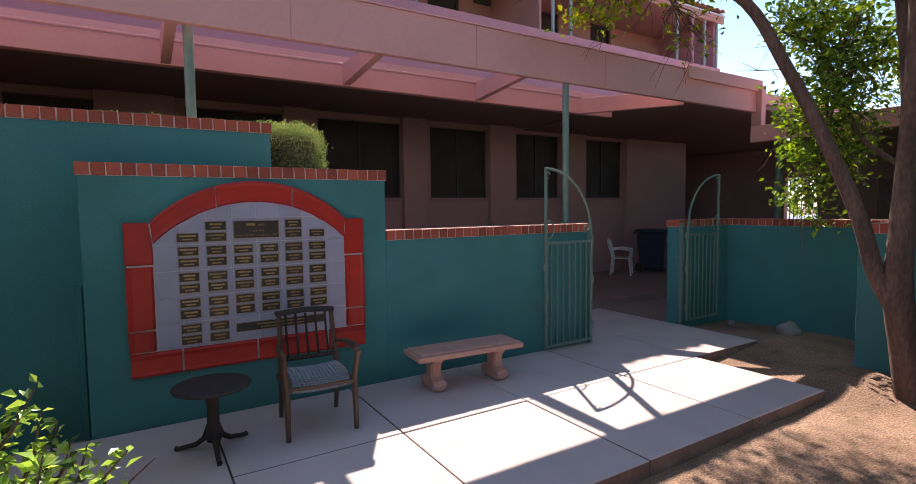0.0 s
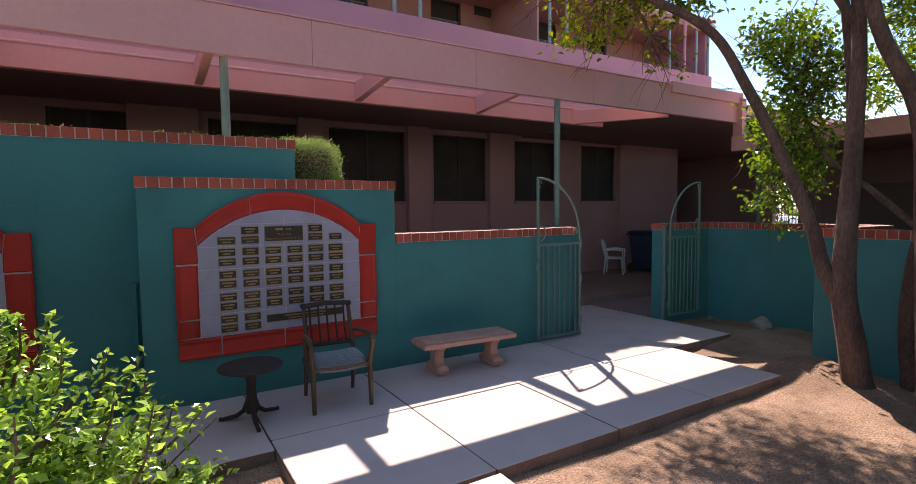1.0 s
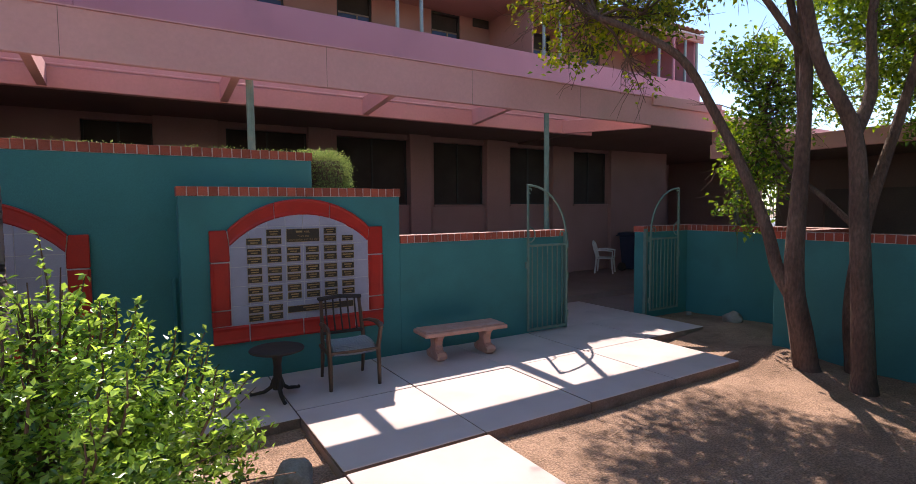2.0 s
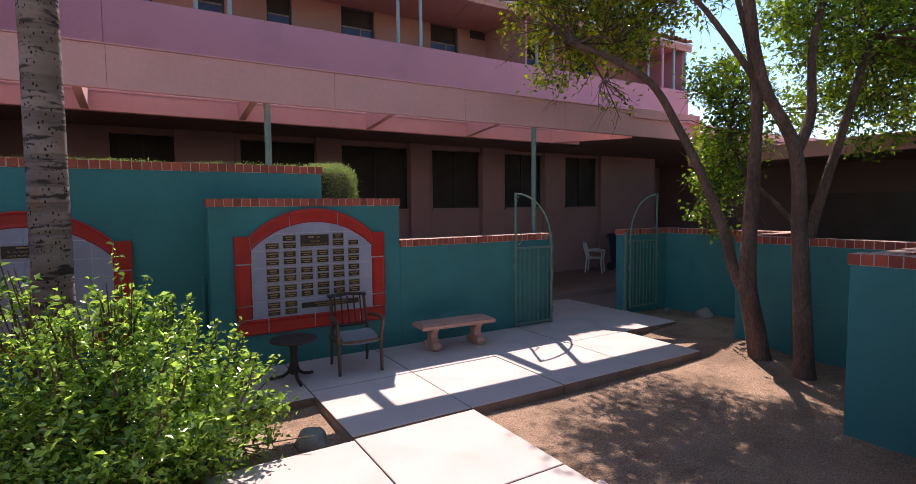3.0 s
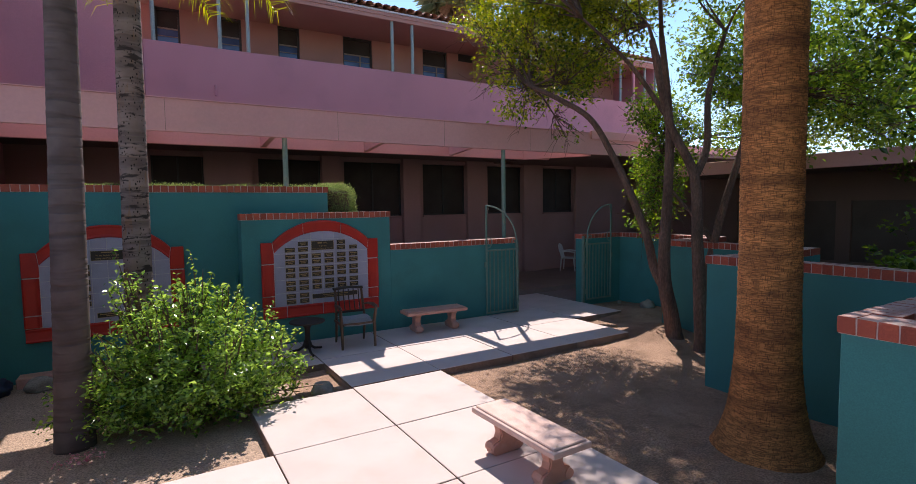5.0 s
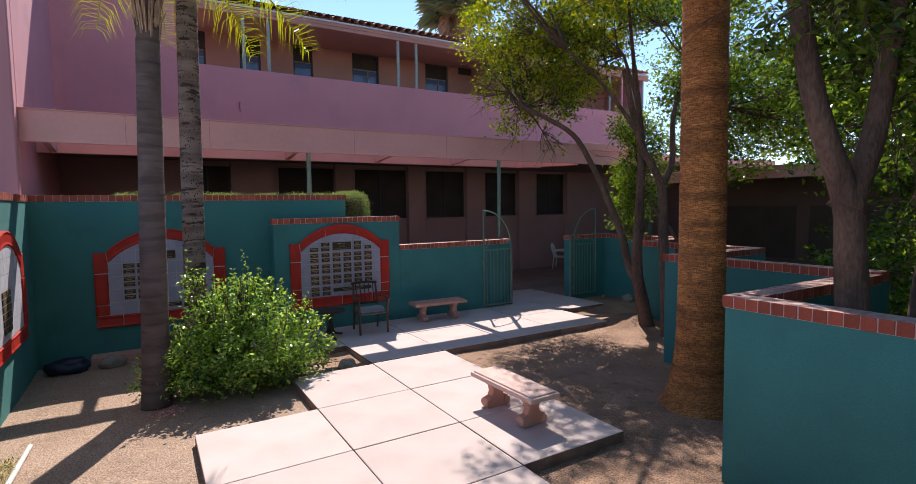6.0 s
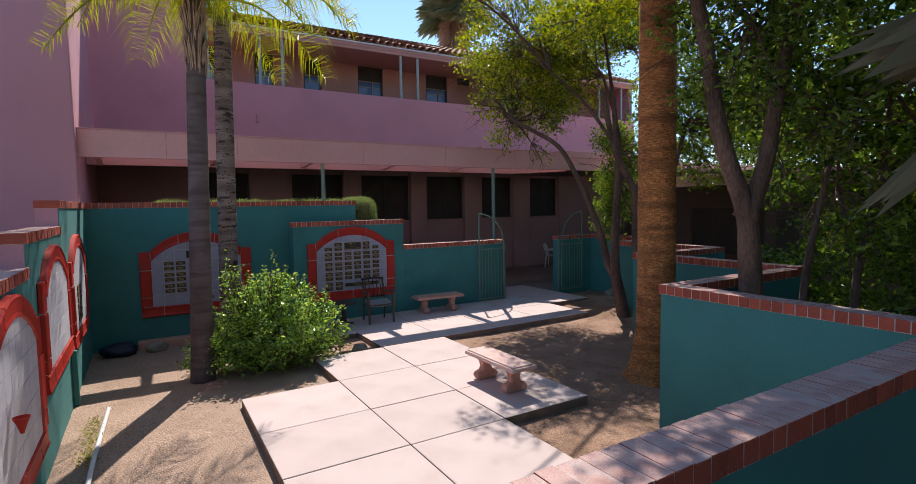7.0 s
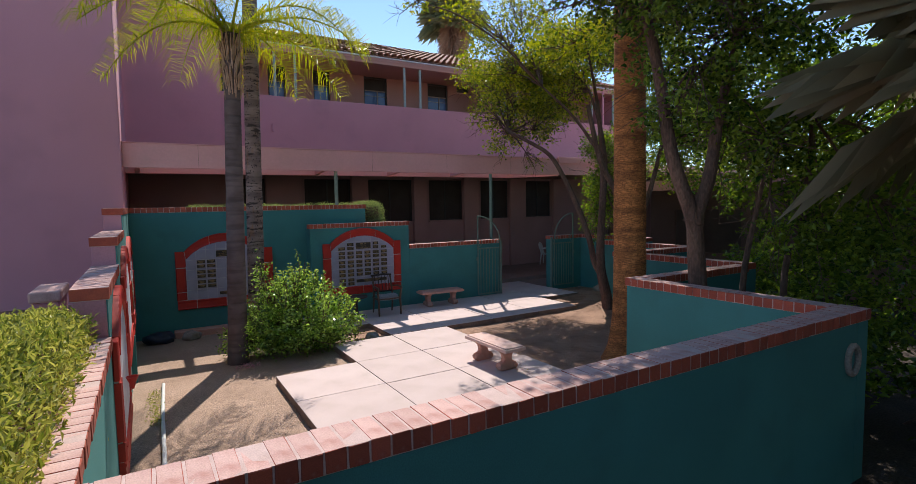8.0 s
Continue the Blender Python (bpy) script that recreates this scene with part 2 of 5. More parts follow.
# ---- mesh helpers ----
def link(name, bm, mat, parent=None, smooth=False):
    me = bpy.data.meshes.new(name)
    bm.normal_update()
    bm.to_mesh(me)
    bm.free()
    me.materials.append(mat)
    if smooth:
        me.polygons.foreach_set("use_smooth", [True] * len(me.polygons))
    ob = new(name, me)
    ob.parent = parent
    return ob


def part(name, bm, mat, parent, label="", smooth=False):
    ob = link(name, bm, mat, parent, smooth)
    return tagged(ob, label) if label else ob


def thing(name, label, category, at=(0, 0, 0), rz=0, group="", kind=""):
    ob = new(name)
    ob.matrix_basis = pose(*at, 0, 0, rz)
    return tagged(ob, label, category, group, kind)


def structure(name, bm, mat, label, category):
    return tagged(link(name, bm, mat), label, category, kind="structure")


def box(bm, x0, x1, y0, y1, z0, z1, bevel=0.0, seg=1):
    r = bmesh.ops.create_cube(bm, size=1.0)
    for v in r["verts"]:
        v.co = Vector((x0 + (v.co.x + 0.5) * (x1 - x0), y0 + (v.co.y + 0.5) * (y1 - y0), z0 + (v.co.z + 0.5) * (z1 - z0)))
    if bevel:
        edges = list({e for v in r["verts"] for e in v.link_edges})
        bmesh.ops.bevel(bm, geom=edges, offset=bevel, segments=seg, affect="EDGES", profile=0.5)
    return bm


def boxes(*rows, bevel=0.0, seg=1):
    bm = bmesh.new()
    for r in rows:
        box(bm, *r, bevel=bevel, seg=seg)
    return bm


def tube(bm, points, radii, sides=10, cap=True, flat=1.0):
    """A tapering tube along points."""
    pts = [Vector(p) for p in points]
    if isinstance(radii, (int, float)):
        radii = [radii] * len(pts)
    rings, ref = [], Vector((0.31, 0.95, 0.07))
    for i, p in enumerate(pts):
        d = (pts[min(i + 1, len(pts) - 1)] - pts[max(i - 1, 0)]).normalized()
        a = ref - d * ref.dot(d)
        if a.length < 1e-3:
            a = d.orthogonal()
        a.normalize()
        ref = a
        c = d.cross(a)
        rings.append([bm.verts.new(p + radii[i] * (math.cos(t) * a + flat * math.sin(t) * c)) for t in [2 * math.pi * k / sides for k in range(sides)]])
    for r0, r1 in zip(rings, rings[1:]):
        for k in range(sides):
            bm.faces.new((r0[k], r0[(k + 1) % sides], r1[(k + 1) % sides], r1[k]))
    if cap:
        bm.faces.new(rings[0][::-1])
        bm.faces.new(rings[-1])
    return bm


def lathe(bm, profile, sides=24, at=(0, 0, 0)):
    """A turned body from (radius, height) pairs."""
    rings = [[bm.verts.new((at[0] + r * math.cos(2 * math.pi * k / sides), at[1] + r * math.sin(2 * math.pi * k / sides), at[2] + z)) for k in range(sides)] for r, z in profile]
    for r0, r1 in zip(rings, rings[1:]):
        for k in range(sides):
            bm.faces.new((r0[k], r0[(k + 1) % sides], r1[(k + 1) % sides], r1[k]))
    bm.faces.new(rings[0][::-1])
    bm.faces.new(rings[-1])
    return bm


def prism(bm, outline, y0, y1):
    """An outline in x and z, drawn out from y0 to y1."""
    a = [bm.verts.new((x, y0, z)) for x, z in outline]
    b = [bm.verts.new((x, y1, z)) for x, z in outline]
    n = len(a)
    for k in range(n):
        bm.faces.new((a[k], a[(k + 1) % n], b[(k + 1) % n], b[k]))
    bm.faces.new(a[::-1])
    bm.faces.new(b)
    bmesh.ops.recalc_face_normals(bm, faces=bm.faces)
    return bm


def leaves(name, centres, size, mat, parent, rng, droop=0.3, label="", slim=0.56, lay=0.3):
    """One mesh of many folded four-cornered leaves, one about each centre."""
    c = np.asarray(centres, float)
    n = len(c)
    w = rng.normal(size=(n, 3))
    w[:, 2] = np.abs(w[:, 2]) + lay
    w /= np.linalg.norm(w, axis=1)[:, None]
    d = np.cross(w, rng.normal(size=(n, 3)))
    d[:, 2] -= droop
    d -= w * (d * w).sum(1)[:, None]
    d /= np.linalg.norm(d, axis=1)[:, None]
    u = np.cross(w, d)
    s = (size * rng.uniform(0.6, 1.25, n))[:, None]
    lift = 0.16 * s * w
    v = np.stack([c, c + 0.42 * s * d + slim * 0.5 * s * u + lift, c + s * d, c + 0.42 * s * d - slim * 0.5 * s * u + lift], 1).reshape(-1, 3)
    i = np.arange(n) * 4
    f = np.concatenate([np.stack([i, i + 1, i + 2], 1), np.stack([i, i + 2, i + 3], 1)])
    me = bpy.data.meshes.new(name)
    me.from_pydata(v.tolist(), [], f.tolist())
    me.materials.append(mat)
    ob = new(name, me)
    ob.parent = parent
    return tagged(ob, label) if label else ob


def clumps(rng, blobs, per, spread_in=0.75, sprays=26):
    """Points for leaves: sprays scattered in and on ellipsoids (x, y, z, rx, ry, rz)."""
    out = []
    for x, y, z, rx, ry, rz in blobs:
        k = max(3, int(per * rx * ry * rz * 4))
        d = rng.normal(size=(k, 3))
        d /= np.linalg.norm(d, axis=1)[:, None]
        rad = rng.uniform(0.25, 1.0, (k, 1)) ** 0.5
        heads = np.array((x, y, z)) + d * rad * np.array((rx, ry, rz)) * rng.uniform(0.8, 1.12, (k, 1))
        for h in heads:
            out.append(h + rng.normal(size=(sprays, 3)) * np.array((0.13, 0.13, 0.10)) * spread_in)
    return np.concatenate(out)


# ---- ground ----
def ground_height(x, y):
    h = 0.025 * noise.noise((x * 0.5, y * 0.5, 0.0)) + 0.012 * noise.noise((x * 2.1, y * 2.1, 3.0)) + 0.005 * noise.noise((x * 7, y * 7, 8.0))
    h += 0.13 * math.exp(-((x - 5.95) ** 2 + (y - 2.25) ** 2) / 0.25)
    h += 0.10 * math.exp(-((x - 7.0) ** 2 + (y - 3.4) ** 2) / 0.9)
    return h


def make_ground():
    xs = [-400, -120, -40, -14] + [-8 + 0.11 * k for k in range(165)] + [14, 40, 120, 400]
    ys = [-400, -120, -40, -14] + [-8 + 0.11 * k for k in range(150)] + [14, 40, 120, 400]
    v = [(x, y, ground_height(x, y) if abs(x) < 13 and abs(y) < 13 else -0.02) for y in ys for x in xs]
    w = len(xs)
    f = [(j * w + i, j * w + i + 1, (j + 1) * w + i + 1, (j + 1) * w + i) for j in range(len(ys) - 1) for i in range(w - 1)]
    me = bpy.data.meshes.new("ground")
    me.from_pydata(v, [], f)
    me.materials.append(SAND)
    me.polygons.foreach_set("use_smooth", [True] * len(me.polygons))
    tagged(new("ground", me), "sandy tan decomposed granite ground with footprints", "ground", kind="structure")


make_ground()
CLAY = material("reddish_dirt", (0.38, 0.225, 0.15), (0.27, 0.155, 0.10), 0.95, 1.6, 60, 0.8, 0.025, spread=0.45, stain=((0.15, 0.08, 0.048), 4, 0.6))


def make_bed():
    """Reddish trodden dirt under the trees, beside the walk."""
    nx, ny = 85, 100
    v = [(-0.6 + 0.1 * i, -5.04 + 0.1 * j, ground_height(-0.6 + 0.1 * i, -5.04 + 0.1 * j) + 0.012) for j in range(ny) for i in range(nx)]
    f = [(j * nx + i, j * nx + i + 1, (j + 1) * nx + i + 1, (j + 1) * nx + i) for j in range(ny - 1) for i in range(nx - 1)]
    me = bpy.data.meshes.new("ground_bed")
    me.from_pydata(v, [], f)
    me.materials.append(CLAY)
    me.polygons.foreach_set("use_smooth", [True] * len(me.polygons))
    tagged(new("ground_bed", me), "reddish-brown dirt with leaf litter under the trees", "ground", kind="structure")


make_bed()

# ---- concrete walk: panels with open joints ----
walkway = new("pavement")
tagged(walkway, "pale pinkish concrete walkway in square panels", "pavement", kind="structure")
TOP, GAP = 0.12, 0.006
PANELS = []
for y0, y1 in ((-5.03, -3.93), (-3.93, -2.73), (-2.73, -1.53), (-1.53, -0.39), (-0.39, 0.86)):
    for x0, x1 in ((-2.55, -1.23), (-1.23, 0.0)):
        PANELS.append((x0, x1, y0, y1))
for y0, y1 in ((-1.53, -0.39), (-0.39, 0.86)):
    PANELS.append((0.0, 1.34 if y1 < 0 else 1.28, y0, y1))
PANELS += [(-1.23, 0.0, 0.86, 2.18), (0.0, 1.28, 0.86, 2.20)]
for x0, x1 in ((0.0, 1.28), (1.28, 2.55), (2.55, 3.86), (3.86, 5.12)):
    PANELS.append((x0, x1, 2.24, 3.62))
for x0, x1 in ((0.0, 1.28), (1.28, 2.55), (2.55, 3.86), (3.86, 5.17), (5.17, 6.48)):
    PANELS.append((x0, x1, 3.62, 4.86))
PANELS.append((-1.35, 0.0, 3.42, 4.86))
PANELS += [(4.42, 5.17, 4.86, 6.42), (5.17, 6.48, 4.86, 6.42)]

# ---- court walls ----
BRICK_W, BRICK_H, JOINT = 0.094, 0.10, 0.011
COURSES = []


def wall(name, label, x0, x1, y0, y1, top, mat=None, base=-0.3):
    """A stucco wall and the line of its brick coping, which is laid at the end of the file."""
    ob = structure(name, boxes((x0, x1, y0, y1, base, top - BRICK_H), bevel=0.006), mat or TEAL, label, "wall")
    return ob


def coping(ob, a, b, depth, top, along):
    COURSES.append((ob, a, b, depth, top, along))


T = 0.20
FRONT = "teal stucco garden wall topped with red brick"
w_low = wall("wall_low", FRONT, 1.712, 4.62, 4.87, 5.07, 1.70)
coping(w_low, 1.72, 4.63, (4.855, 5.085), 1.70, "x")
w_pier = wall("wall_plaque", "teal stucco wall panel framing a memorial niche, topped with red brick", -0.855, 1.712, 4.87, 5.215, 2.315)
coping(w_pier, -0.868, 1.725, (4.855, 5.085), 2.315, "x")
w_tall = wall("wall_tall", FRONT, -4.65, 0.67, 5.22, 5.42, 2.77)
coping(w_tall, -4.44, 0.68, (5.205, 5.435), 2.77, "x")
w_east = wall("wall_gate_east", FRONT, 6.53, 7.8, 4.87, 5.07, 1.70)
coping(w_east, 6.52, 7.79, (4.855, 5.085), 1.70, "x")
ZIG = "teal stucco stepped planter wall topped with red brick"
w2 = wall("wall_east_1", ZIG, 7.8, 8.0, 2.26, 5.07, 1.70)
coping(w2, 2.27, 5.085, (7.785, 8.015), 1.70, "y")
w3 = wall("wall_east_2", ZIG, 6.48, 7.8, 2.26, 2.46, 1.70)
coping(w3, 6.51, 7.78, (2.245, 2.475), 1.70, "x")
w4 = wall("wall_east_3", ZIG, 6.28, 6.48, -0.16, 2.46, 1.70)
coping(w4, -0.15, 2.475, (6.265, 6.495), 1.70, "y")
w5 = wall("wall_east_4", ZIG, 4.21, 6.28, -0.16, 0.04, 1.70)
coping(w5, 4.24, 6.26, (-0.175, 0.055), 1.70, "x")
w6 = wall("wall_east_5", ZIG, 4.01, 4.21, -2.75, 0.04, 1.72)
coping(w6, -2.74, 0.055, (3.995, 4.225), 1.72, "y")
w7 = wall("wall_east_6", ZIG, 1.63, 4.01, -2.75, -2.55, 1.70)
coping(w7, 1.66, 3.99, (-2.765, -2.535), 1.70, "x")
w8 = wall("wall_east_7", ZIG, 1.43, 1.63, -5.25, -2.55, 1.70)
coping(w8, -4.995, -2.535, (1.415, 1.645), 1.70, "y")
w9 = wall("wall_south", "teal stucco low wall with red brick coping, camera side of the court", -4.46, 1.43, -5.25, -5.05, 1.70)
coping(w9, -4.70, 1.66, (-5.262, -5.0), 1.70, "x")
SIDE = "teal stucco side wall stepping down under brick coping"
for k, (y0, y1, top) in enumerate(((2.0, 5.22, 2.77), (-0.28, 2.0, 2.44), (-2.29, -0.28, 2.12), (-5.25, -2.29, 1.70))):
    ob = wall("wall_west_%d" % (k + 1), SIDE, -4.70, -4.47, y0, y1, top, PINK)
    part("court_face", boxes((-4.47, -4.46, y0 + 0.002, y1 - 0.002, -0.3, top - BRICK_H - 0.002)), TEAL, ob, "teal stucco court face")
    coping(ob, y0 - 0.01, (y1 if k else 5.20), (-4.715, -4.445), top, "y")


# ---- memorial niches: red moulding, tiled field, plates ----
def niche(name, label, at, rz, half, low, shoulder, crown, plates, title=None, field=None):
    """The niche stands on a wall that faces local -y; z values are heights over the ground."""
    root = thing(name, label, "memorial", at, rz)
    band = 0.20
    a, ain = half * 0.82, half - band
    spring = shoulder - 0.19
    top_in = crown - 0.195

    def arc_of(half_width, foot, top):
        rise = top - foot
        r = (half_width ** 2 + rise ** 2) / (2 * rise)
        return r, top - r, math.asin(half_width / r)

    rad, zc, ang = arc_of(a, shoulder, crown)
    rin, zin, ang_in = arc_of(ain, spring, top_in)

    def arc(f):
        """A point of the outer edge, f from -1 to 1."""
        return (rad * math.sin(f * ang), zc + rad * math.cos(f * ang))

    def arc_in(f):
        return (rin * math.sin(f * ang_in), zin + rin * math.cos(f * ang_in))

    g = 0.008
    rows = []
    cuts = [-1.0, -0.36, 0.36, 1.0]
    for t0, t1 in zip(cuts, cuts[1:]):
        n = 7
        ts = [t0 + 0.006 + (t1 - t0 - 0.012) * k / n for k in range(n + 1)]
        rows.append(([arc(t) for t in ts], [arc_in(t) for t in ts]))
    for outer, inner in rows:
        n = len(outer)
        bm = bmesh.new()
        depth = ((0.0, 0.0), (-0.05, 0.0), (-0.062, 0.10), (-0.052, 0.22), (-0.046, 0.72), (-0.056, 0.88), (-0.03, 1.0), (0.0, 1.0))
        rings = []
        for k in range(n):
            (ox, oz), (ix, iz) = outer[k], inner[k]
            rings.append([bm.verts.new((ox + (ix - ox) * f, d, oz + (iz - oz) * f)) for d, f in depth])
        for r0, r1 in zip(rings, rings[1:]):
            for k in range(len(depth) - 1):
                bm.faces.new((r0[k], r0[k + 1], r1[k + 1], r1[k]))
        bm.faces.new(rings[0])
        bm.faces.new(rings[-1][::-1])
        bmesh.ops.recalc_face_normals(bm, faces=bm.faces)
        part("moulding", bm, REDTILE, root)
    mid1, mid2 = low + (shoulder - low) * 0.30, low + (shoulder - low) * 0.72
    spans = [(low + band, mid1), (mid1, mid2), (mid2, shoulder)]

    def straight(p0, p1, across):
        """A straight moulding from p0 to p1 whose band lies towards across."""
        d = Vector((p1[0] - p0[0], p1[1] - p0[1])).normalized() * g
        bm = bmesh.new()
        depth = ((0.0, 0.0), (-0.05, 0.0), (-0.062, 0.10), (-0.052, 0.22), (-0.046, 0.72), (-0.056, 0.88), (-0.03, 1.0), (0.0, 1.0))
        rings = []
        for q in ((p0[0] + d.x, p0[1] + d.y), (p1[0] - d.x, p1[1] - d.y)):
            rings.append([bm.verts.new((q[0] + across[0] * f, dd, q[1] + across[1] * f)) for dd, f in depth])
        for k in range(len(depth) - 1):
            bm.faces.new((rings[0][k], rings[0][k + 1], rings[1][k + 1], rings[1][k]))
        bm.faces.new(rings[0])
        bm.faces.new(rings[1][::-1])
        bmesh.ops.recalc_face_normals(bm, faces=bm.faces)
        part("moulding", bm, REDTILE, root)

    for s in (-1, 1):
        for z0, z1 in spans[:2]:
            straight((s * half, z0), (s * half, z1), (-s * band, 0))
        z0, z1 = spans[2]
        bm = prism(bmesh.new(), [(s * half, z0 + g), (s * half, z1), (s * (a + 0.008), z1), (s * (ain + 0.002), spring - 0.004), (s * ain, z0 + g)], -0.048, 0.0)
        bmesh.ops.bevel(bm, geom=[e for e in bm.edges], offset=0.008, segments=1, affect="EDGES")
        part("moulding", bm, REDTILE, root)
    xs = [-half, -half * 0.62, -half * 0.02, half * 0.62, half]
    for x0, x1 in zip(xs, xs[1:]):
        straight((x0, low), (x1, low), (0, band))
    # grout behind the pieces
    top = [(x, z - 0.012) for x, z in [arc(-1 + 2 * k / 24) for k in range(25)]]
    outline = [(-half + 0.012, low + 0.012), (-half + 0.012, shoulder - 0.012)] + top + [(half - 0.012, shoulder - 0.012), (half - 0.012, low + 0.012)]
    part("grout", prism(bmesh.new(), outline, -0.034, -0.001), GROUT, root)

    # tiles of the field, each cut by the arch
    def roof(x):
        return zin + math.sqrt(max(rin * rin - x * x, 0.01)) + 0.01

    foot, nx = low + band, 8
    step = 2 * ain / nx
    rowz = (spring - foot) / 4
    z = foot
    while z < crown - band:
        z1 = z + rowz
        for k in range(nx):
            x0, x1 = -ain + k * step + 0.0035, -ain + (k + 1) * step - 0.0035
            ht = [min(z1 - 0.007, roof(x0)), min(z1 - 0.007, roof((x0 + x1) / 2)), min(z1 - 0.007, roof(x1))]
            if max(ht) < z + 0.03:
                continue
            ht = [max(h, z + 0.004) for h in ht]
            bm = prism(bmesh.new(), [(x0, z), (x1, z), (x1, ht[2]), ((x0 + x1) / 2, ht[1]), (x0, ht[0])], -0.040, -0.036)
            part("tile", bm, field or NICHE, root)
        z = z1
    for x, zz, w, h in plates:
        plate = part("plate", boxes((x - w / 2, x + w / 2, -0.050, -0.041, zz - h / 2, zz + h / 2), bevel=0.002), BRONZE, root, "small dark bronze name plate")
        b = 0.0035
        bm = boxes((x - w / 2, x + w / 2, -0.0525, -0.0503, zz - h / 2, zz - h / 2 + b), (x - w / 2, x + w / 2, -0.0525, -0.0503, zz + h / 2 - b, zz + h / 2),
                   (x - w / 2, x - w / 2 + b, -0.0525, -0.0503, zz - h / 2, zz + h / 2), (x + w / 2 - b, x + w / 2, -0.0525, -0.0503, zz - h / 2, zz + h / 2))
        part("rim", bm, GOLD, plate)
        if (x, zz) != title:
            k = 0.55 + 0.3 * abs(math.sin(37 * x + 91 * zz))
            bm = boxes((x - w * 0.5 * k, x + w * 0.5 * k, -0.0520, -0.0503, zz + h * 0.08, zz + h * 0.27), (x - w * 0.24, x + w * 0.24, -0.0520, -0.0503, zz - h * 0.27, zz - h * 0.12))
            part("lettering", bm, GOLD, plate)
    return root


def words(text, size, mat, parent, at, name="lettering"):
    cu = bpy.data.curves.new(name, "FONT")
    cu.body, cu.size, cu.align_x, cu.align_y, cu.extrude = text, size, "CENTER", "CENTER", 0.001
    tmp = new(name + "_tmp", cu)
    bpy.context.view_layer.update()
    me = bpy.data.meshes.new_from_object(tmp.evaluated_get(bpy.context.evaluated_depsgraph_get()))
    bpy.data.objects.remove(tmp)
    me.materials.clear()
    me.materials.append(mat)
    ob = new(name, me)
    ob.parent = parent
    ob.matrix_basis = pose(*at, 90, 0, 0)
    return ob


COLS = [-0.553 + 0.219 * k for k in range(6)]
plates = []
for c, x in enumerate(COLS):
    for r in range(4):
        if r == 0 and c > 1:
            continue
        z = 0.765 + 0.22 * r
        plates += [(x, z + 0.160, 0.157, 0.076), (x, z + 0.064, 0.157, 0.076)]
plates += [(COLS[0], 1.70, 0.166, 0.076), (COLS[1], 1.795, 0.166, 0.076), (COLS[1], 1.70, 0.166, 0.076), (COLS[4], 1.80, 0.15, 0.076), (COLS[4], 1.71, 0.15, 0.076), (COLS[5], 1.705, 0.14, 0.07)]
plates.append((0.0, 1.755, 0.385, 0.155))
plates.append((0.20, 0.885, 0.80, 0.078))
main_niche = niche("memorial_niche", "arched red-tiled memorial niche with lavender tiles and bronze plates", (0.437, 4.868, 0), 0, 1.01, 0.565, 1.835, 2.185, plates, (0.0, 1.755))
words("\u201cI am the", 0.036, GOLD, main_niche, (0.0, -0.0515, 1.745))
words("resurrection and the life\u201d", 0.036, GOLD, main_niche, (0.0, -0.0515, 1.705))
words("said,", 0.036, GOLD, main_niche, (0.045, -0.0515, 1.798))
part("lettering", boxes((-0.085, -0.01, -0.052, -0.0503, 1.788, 1.810)), GOLD, main_niche)
few = [(-0.506 + 0.2025 * c, 0.76 + 0.22 * r + d, 0.166, 0.072) for c in (0, 1) for r in (1, 2, 3) for d in (0.16, 0.064)]
second_niche = niche("memorial_niche", "arched red-tiled memorial niche with a few bronze plates", (-2.66, 5.218, 0), 0, 1.0, 0.56, 1.82, 2.19, few + [(0.0, 1.74, 0.40, 0.14), (0.05, 0.86, 0.42, 0.07)], (0.0, 1.74))
words("\u201cIn my Father\u2019s house", 0.034, GOLD, second_niche, (0.0, -0.0515, 1.742))
words("many dwelling places", 0.034, GOLD, second_niche, (0.0, -0.0515, 1.700))
part("lettering", boxes((-0.07, 0.07, -0.052, -0.0503, 1.778, 1.794)), GOLD, second_niche)
wn1 = [(-0.3 + 0.24 * c, 1.5 - 0.09 * r, 0.19, 0.07) for c in (0, 1) for r in range(6)]
niche("memorial_niche", "arched red-tiled memorial niche with bronze plates on the side wall", (-4.458, 3.35, 0), 90, 0.98, 0.72, 1.93, 2.28, wn1, None, SUNTILE)
niche("memorial_niche", "arched red-tiled memorial niche, empty whitish field", (-4.458, 1.10, 0), 90, 1.02, 0.80, 1.93, 2.25, [], None, SUNTILE)
niche("memorial_niche", "arched red-tiled memorial niche, empty pale field", (-4.458, -1.22, 0), 90, 1.04, 0.40, 1.65, 1.99, [], None, SUNTILE)

# ---- main building ----
EAVE_Z = 7.83
WIN = ((-2.0, -0.93), (0.26, 1.81), (2.42, 4.10), (4.76, 6.21), (7.01, 8.36), (9.23, 10.58))
building = thing("main_building", "two-storey pink stucco building with arcade, balcony and tiled roof", "building")
bm = boxes((-4.8, 13.1, 9.45, 9.65, -0.2, 2.15), (-4.8, 13.1, 9.45, 9.65, 3.62, 3.9))
xs = [-4.8] + [v for w in WIN for v in w] + [13.1]
for a, b in zip(xs[::2], xs[1::2]):
    box(bm, a, b, 9.45, 9.65, 2.15, 3.62)
part("arcade_wall", bm, ARCADE, building, "dim brownish-pink arcade wall")
